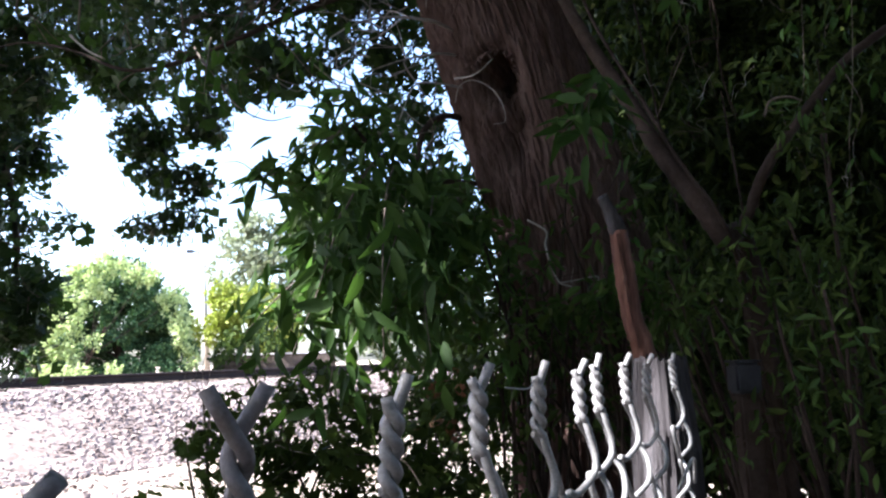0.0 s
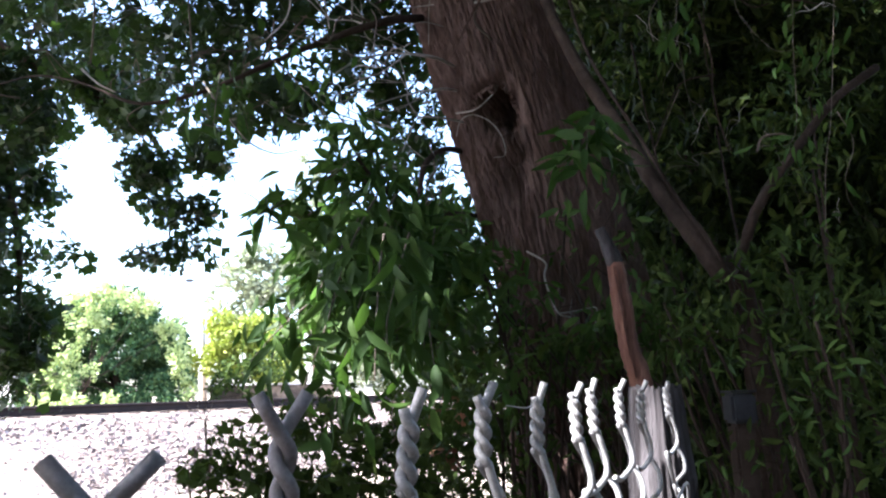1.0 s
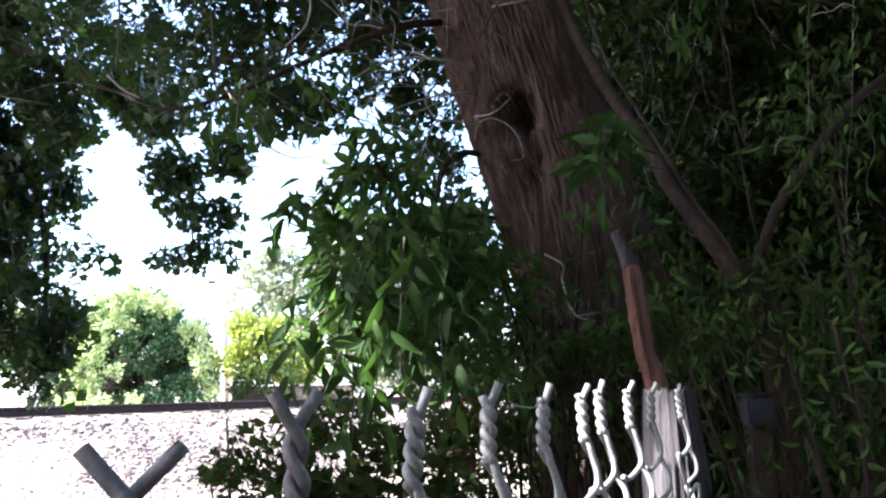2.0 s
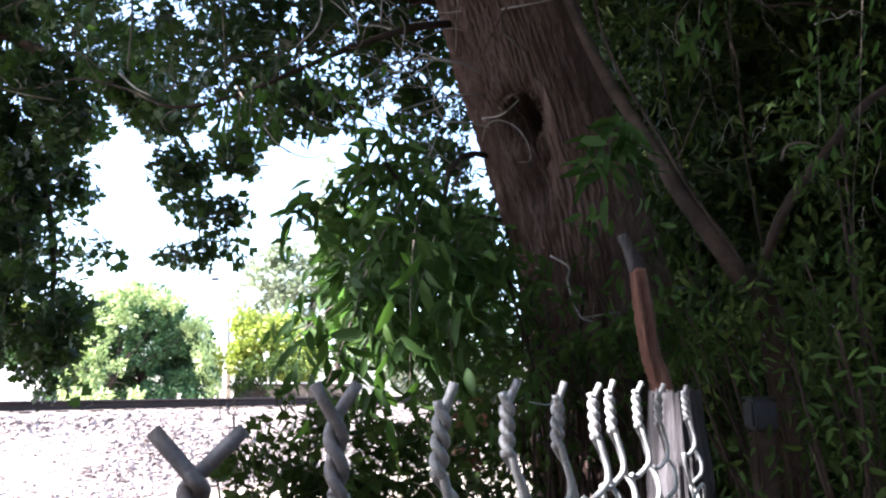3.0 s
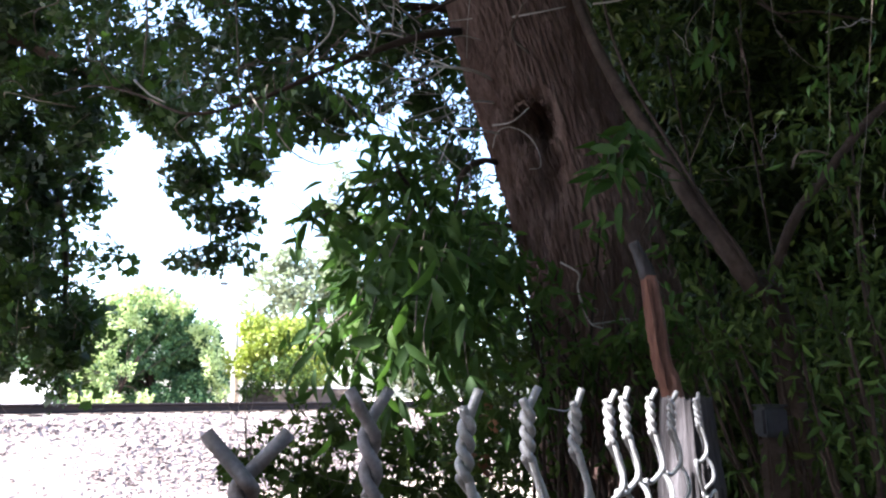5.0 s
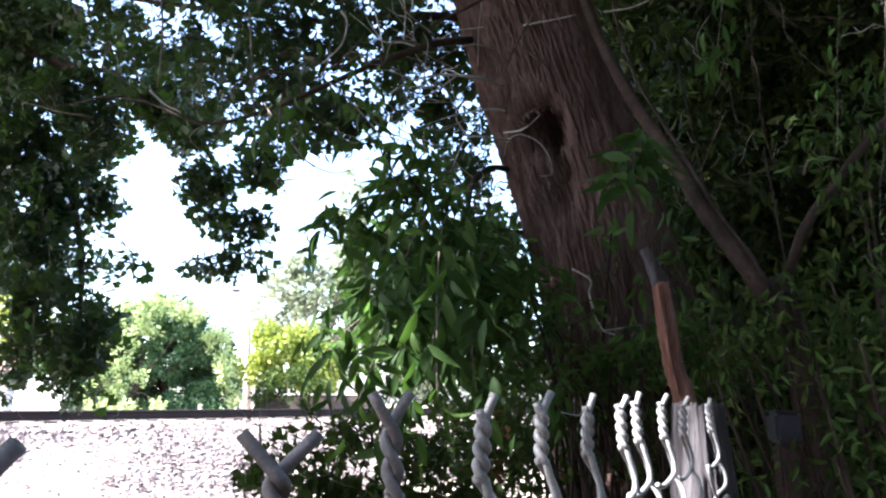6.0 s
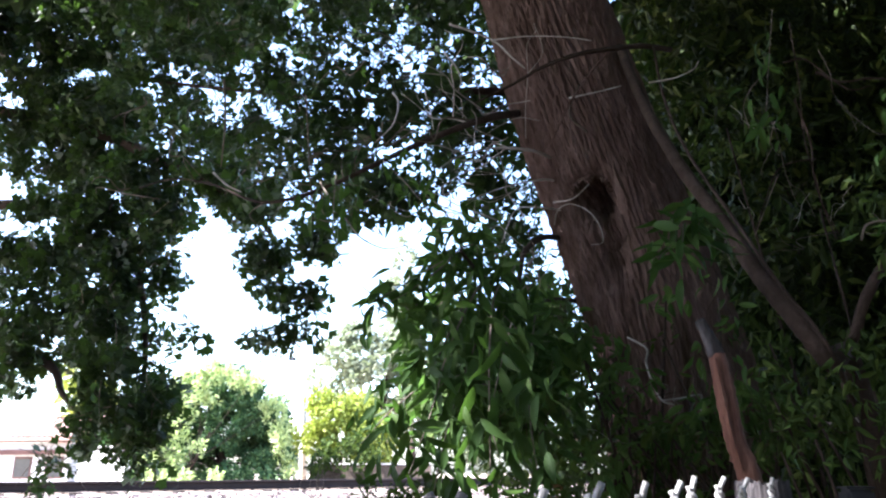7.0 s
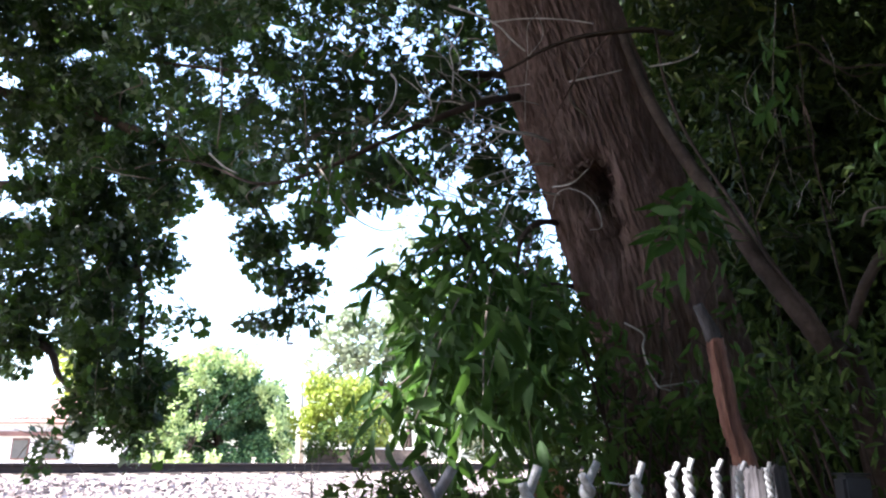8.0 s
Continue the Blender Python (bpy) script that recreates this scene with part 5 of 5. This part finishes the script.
RIGHT_TWIGS = [
    ([(0.951, 2.2, 2.838), (1.025, 2.2, 2.846), (1.089, 2.2, 2.778), (1.153, 2.2, 2.723), (1.217, 2.2, 2.735)], [0.003, 0.002], LIMB_BARK),
    ([(0.927, 2.1, 2.646), (0.953, 2.1, 2.489), (0.946, 2.1, 2.375), (0.961, 2.1, 2.264), (0.981, 2.1, 2.174)], [0.003, 0.002], LIMB_BARK),
    ([(0.841, 2.1, 2.388), (0.801, 2.1, 2.306), (0.746, 2.1, 2.189)], [0.0018, 0.0012], TWIG),
    ([(0.775, 2.1, 2.55), (0.766, 2.1, 2.62), (0.79, 2.1, 2.68), (0.84, 2.1, 2.74)], [0.0018, 0.0012], TWIG),
    ([(1.336, 1.9, 2.364), (1.165, 1.85, 2.242), (0.997, 1.8, 2.065), (0.902, 1.78, 1.954), (0.859, 1.8, 1.854), (0.848, 1.86, 1.731), (0.90, 1.92, 1.3), (0.93, 1.93, 0.6), (0.95, 1.93, -0.05)], [0.012, 0.014, 0.018], LIMB_BARK),
    ([(0.993, 2.2, 2.996), (0.993, 2.2, 2.764), (0.98, 2.2, 2.56), (0.996, 2.2, 2.402), (1.002, 2.2, 2.324), (1.035, 2.2, 2.219)], [0.0024, 0.0016], LIMB_BARK),
    ([(1.007, 2.2, 2.48), (0.932, 2.2, 2.47), (0.878, 2.2, 2.441), (0.83, 2.2, 2.343), (0.786, 2.2, 2.238)], [0.0024, 0.0018], LIMB_BARK),
    ([(1.1, 2.3, 2.854), (1.175, 2.3, 2.81), (1.295, 2.3, 2.817), (1.488, 2.3, 2.778)], [0.005, 0.003], LIMB_BARK),
    ([(0.759, 1.5, 1.984), (0.774, 1.5, 2.017), (0.813, 1.5, 2.026), (0.843, 1.5, 2.017)], [0.003, 0.002], TWIG)]
right = thing("bare_sapling", (0.95, 1.9, 0), "thin bare grey-brown sapling and twigs in the shade", "sapling")
for pts, radii, mat in RIGHT_TWIGS:
    part("stem" if radii[-1] > 0.01 else "twig", tube(smooth_path(pts, 7), radii, 8, 0.05, 3), mat, right, smooth=True)

# ---- boundary post and the chain-link fence ----
FENCE_D = np.array([0.4726, 0.8813, 0.0])
FENCE_S = np.array([0.8813, -0.4726, 0.0])
FENCE_0 = np.array([-0.062, 0.189, 0.0])
PITCH = 0.072
WIRE_R = 0.0022


def post_data():
    c = np.array([0.347, 1.06])
    zs = np.concatenate([np.linspace(-0.2, 1.0, 20), np.linspace(1.02, 1.49, 70)])
    sides = 90
    verts = []
    for z in zs:
        for k in range(sides):
            a = 2 * math.pi * k / sides
            ca, sa = math.cos(a), math.sin(a)
            crack = noise.noise(Vector((ca * 6, sa * 6, z * 3)))
            fine = noise.noise(Vector((ca * 18, sa * 18, z * 7)))
            r = 0.031 + 0.013 * min(1.0, (1.49 - min(z, 1.49)) / 0.12) + 0.006 * crack + 0.004 * fine - (0.009 if abs(crack) < 0.08 else 0)
            edge = 0.012 * fine if z > 1.47 else 0
            verts.append((c[0] + ca * r, c[1] + sa * r, z + edge))
    n = len(zs)
    faces = [[i * sides + k, i * sides + (k + 1) % sides, (i + 1) * sides + (k + 1) % sides, (i + 1) * sides + k] for i in range(n - 1) for k in range(sides)]
    verts.append((c[0], c[1], 1.482))
    faces += [[(n - 1) * sides + k, (n - 1) * sides + (k + 1) % sides, n * sides] for k in range(sides)]
    return np.array(verts), faces


solo("fence_post", post_data(), POST_WOOD, "weathered grey split wooden fence post", "fence post", smooth=True)

fence = thing("chain_link_fence", (0.1, 0.5, 0.0), "galvanised chain-link fence with twisted wire ends along its top", "fence")
LINKS = [*range(-14, -1), -1.3, -0.05, 0.90, 1.86, 2.93, 4.06, 5.12, 5.90, 6.98, 8.22, 10.45]


def fence_point(k, z, out=0.0):
    """A point k pitches along the fence at height z, out from its plane."""
    return FENCE_0 + FENCE_D * (k * PITCH) + FENCE_S * out + np.array([0, 0, z])


TOP_BEND = {-1: [(0, 0, 0.0022), (0.02, 0.009, 0.004), (0.06, 0.020, 0.006), (0.03, 0.031, 0.006), (-0.16, 0.037, 0.004), (-0.38, 0.040, 0.002)],
            1: [(0, 0, -0.0022), (0.12, 0.006, -0.002), (0.26, 0.014, -0.001), (0.44, 0.032, 0.0)]}


def zigzag(half):
    """One woven wire below its twisted end: half is -1 or 1, the side to which it first goes."""
    pts = [fence_point(x, 1.463 - drop, out) - FENCE_0 for x, drop, out in TOP_BEND[half]]
    z = 1.463 - 0.041
    for i in range(1, 40):
        x = 0.0 if i % 2 == 0 else half * 0.5
        nxt = half * 0.5 if i % 2 == 0 else 0.0
        bulge = 0.0015 if nxt > x else 0.0085
        pts.append(fence_point(x, z + 0.003, 0.0) - FENCE_0)
        pts.append(fence_point(x + 0.06 * (nxt - x), z - 0.007, bulge * 0.7) - FENCE_0)
        pts.append(fence_point(x + 0.45 * (nxt - x), z - 0.022, bulge) - FENCE_0)
        z -= 0.036
    return tube(smooth_path(pts, 4), [WIRE_R], 8)


WIRES = {half: mesh_of("wire", *zigzag(half), WIRE, True) for half in (-1, 1)}


def twist_mesh(seed, spread, arm, turns, length):
    """Two strands wound round each other, their cut ends bent apart: a long one and a short one."""
    rng = np.random.default_rng(seed)
    out = []
    lean = rng.uniform(-0.06, 0.06, 2)
    for sgn in (0, math.pi):
        pts = []
        n = 30
        for i in range(n + 1):
            u = i / n
            a = sgn + (u - 1) * turns * 2 * math.pi
            r = WIRE_R * 1.02
            pts.append(FENCE_D * math.cos(a) * r + FENCE_S * math.sin(a) * r + np.array([0, 0, u * length]) + (FENCE_D * lean[0] + FENCE_S * lean[1]) * u * length)
        last = pts[-1]
        s = 1 if sgn == 0 else -1
        even = arm < 0.0122 or arm > 0.014
        tilt = spread * rng.uniform(0.85, 1.15) * (1.0 if s > 0 or even else 0.7)
        away = (FENCE_D * 0.62 + FENCE_S * 0.78) * s * math.sin(tilt) + FENCE_S * rng.uniform(-0.12, 0.12)
        reach = arm * (1.0 if s > 0 or even else rng.uniform(0.25, 0.45))
        for u in (0.15, 0.5, 1.0):
            pts.append(last + away * reach * u + np.array([0, 0, reach * u * math.cos(tilt)]))
        out.append(tube(pts, [WIRE_R], 10))
    return joined(*out)


for n, k in enumerate(LINKS):
    nudge = FENCE_S * 0.0015 * math.sin(n * 3.7) + np.array([0, 0, -0.006 if k in (-1.3, -0.05) else -0.003 if 0 < k < 2 else 0.0015 * math.sin(n * 1.3)])
    base = FENCE_0 + FENCE_D * (k * PITCH) + nudge
    for half in (-1, 1):
        ob = new("wire", WIRES[half])
        ob.parent = fence
        ob.matrix_parent_inverse = WORLD_OF[fence].inverted()
        ob.location = base
    if k in (-1.3, -0.05):
        args = (0.72, 0.0145, 1.25, 0.018)
    elif k == 0.90:
        args = (0.50, 0.0121, 1.25, 0.028)
    else:
        args = (0.40 + 0.14 * math.sin(n * 2.7), 0.0125, 1.75, 0.027)
    v, f = twist_mesh(60 + n, *args)
    part("twisted_end", (v + fence_point(k, 1.462) + nudge, f), SHADED_RUST_WIRE if k < 1 else WIRE, fence, "wire end darkened for shade, with some rust" if k < 1 else "", smooth=True)
loop = [fence_point(8.9, 1.372, 0.012), fence_point(9.2, 1.392, 0.02), fence_point(9.8, 1.393, 0.02), fence_point(10.2, 1.366, 0.015)]
thread = [fence_point(3.4, 1.488, 0.0), fence_point(3.8, 1.486, 0.001), fence_point(4.0, 1.490, 0.0)]
part("tie_wire", tube(smooth_path(thread, 5), [0.0004], 5), WIRE, fence, "thin slack wire between two ends")
part("tie_wire", tube(smooth_path(loop, 5), [0.0018], 7), WIRE, fence, "loose tie wire at the post", smooth=True)

# ---- dim box on a stake in the shade ----
bx = np.array((0.645, 1.46, 1.446))
stake = thing("box_on_stake", (bx[0], bx[1], 0), "dim grey box on a dark stake in the shade", "box")
part("stake", bevelled_box((bx[0] - 0.02, bx[1] - 0.02, -0.1), (bx[0] + 0.02, bx[1] + 0.02, bx[2] - 0.031), 0.005), LIMB_BARK, stake)
part("box_body", bevelled_box((bx[0] - 0.025, bx[1] - 0.026, bx[2] - 0.03), (bx[0] + 0.025, bx[1] + 0.026, bx[2] + 0.028), 0.006), BOX_METAL, stake)
part("lid", bevelled_box((bx[0] - 0.027, bx[1] - 0.028, bx[2] + 0.029), (bx[0] + 0.027, bx[1] + 0.028, bx[2] + 0.033), 0.002), BOX_METAL, stake)


# ---- movement ----
def motions():
    """The hanging boughs stir a little in the air."""
    for ob, root, seed in SWAYING:
        rows = []
        for k in range(17):
            t = k * 0.5
            a = 0.9 * math.sin(1.7 * t + seed) + 0.5 * math.sin(3.1 * t + 2.0 * seed)
            b = 0.7 * math.sin(1.3 * t + 1.7 * seed)
            rows.append((t, pose(root.x, root.y, root.z, b, a, 0)))
        walk(ob, rows)


motions()
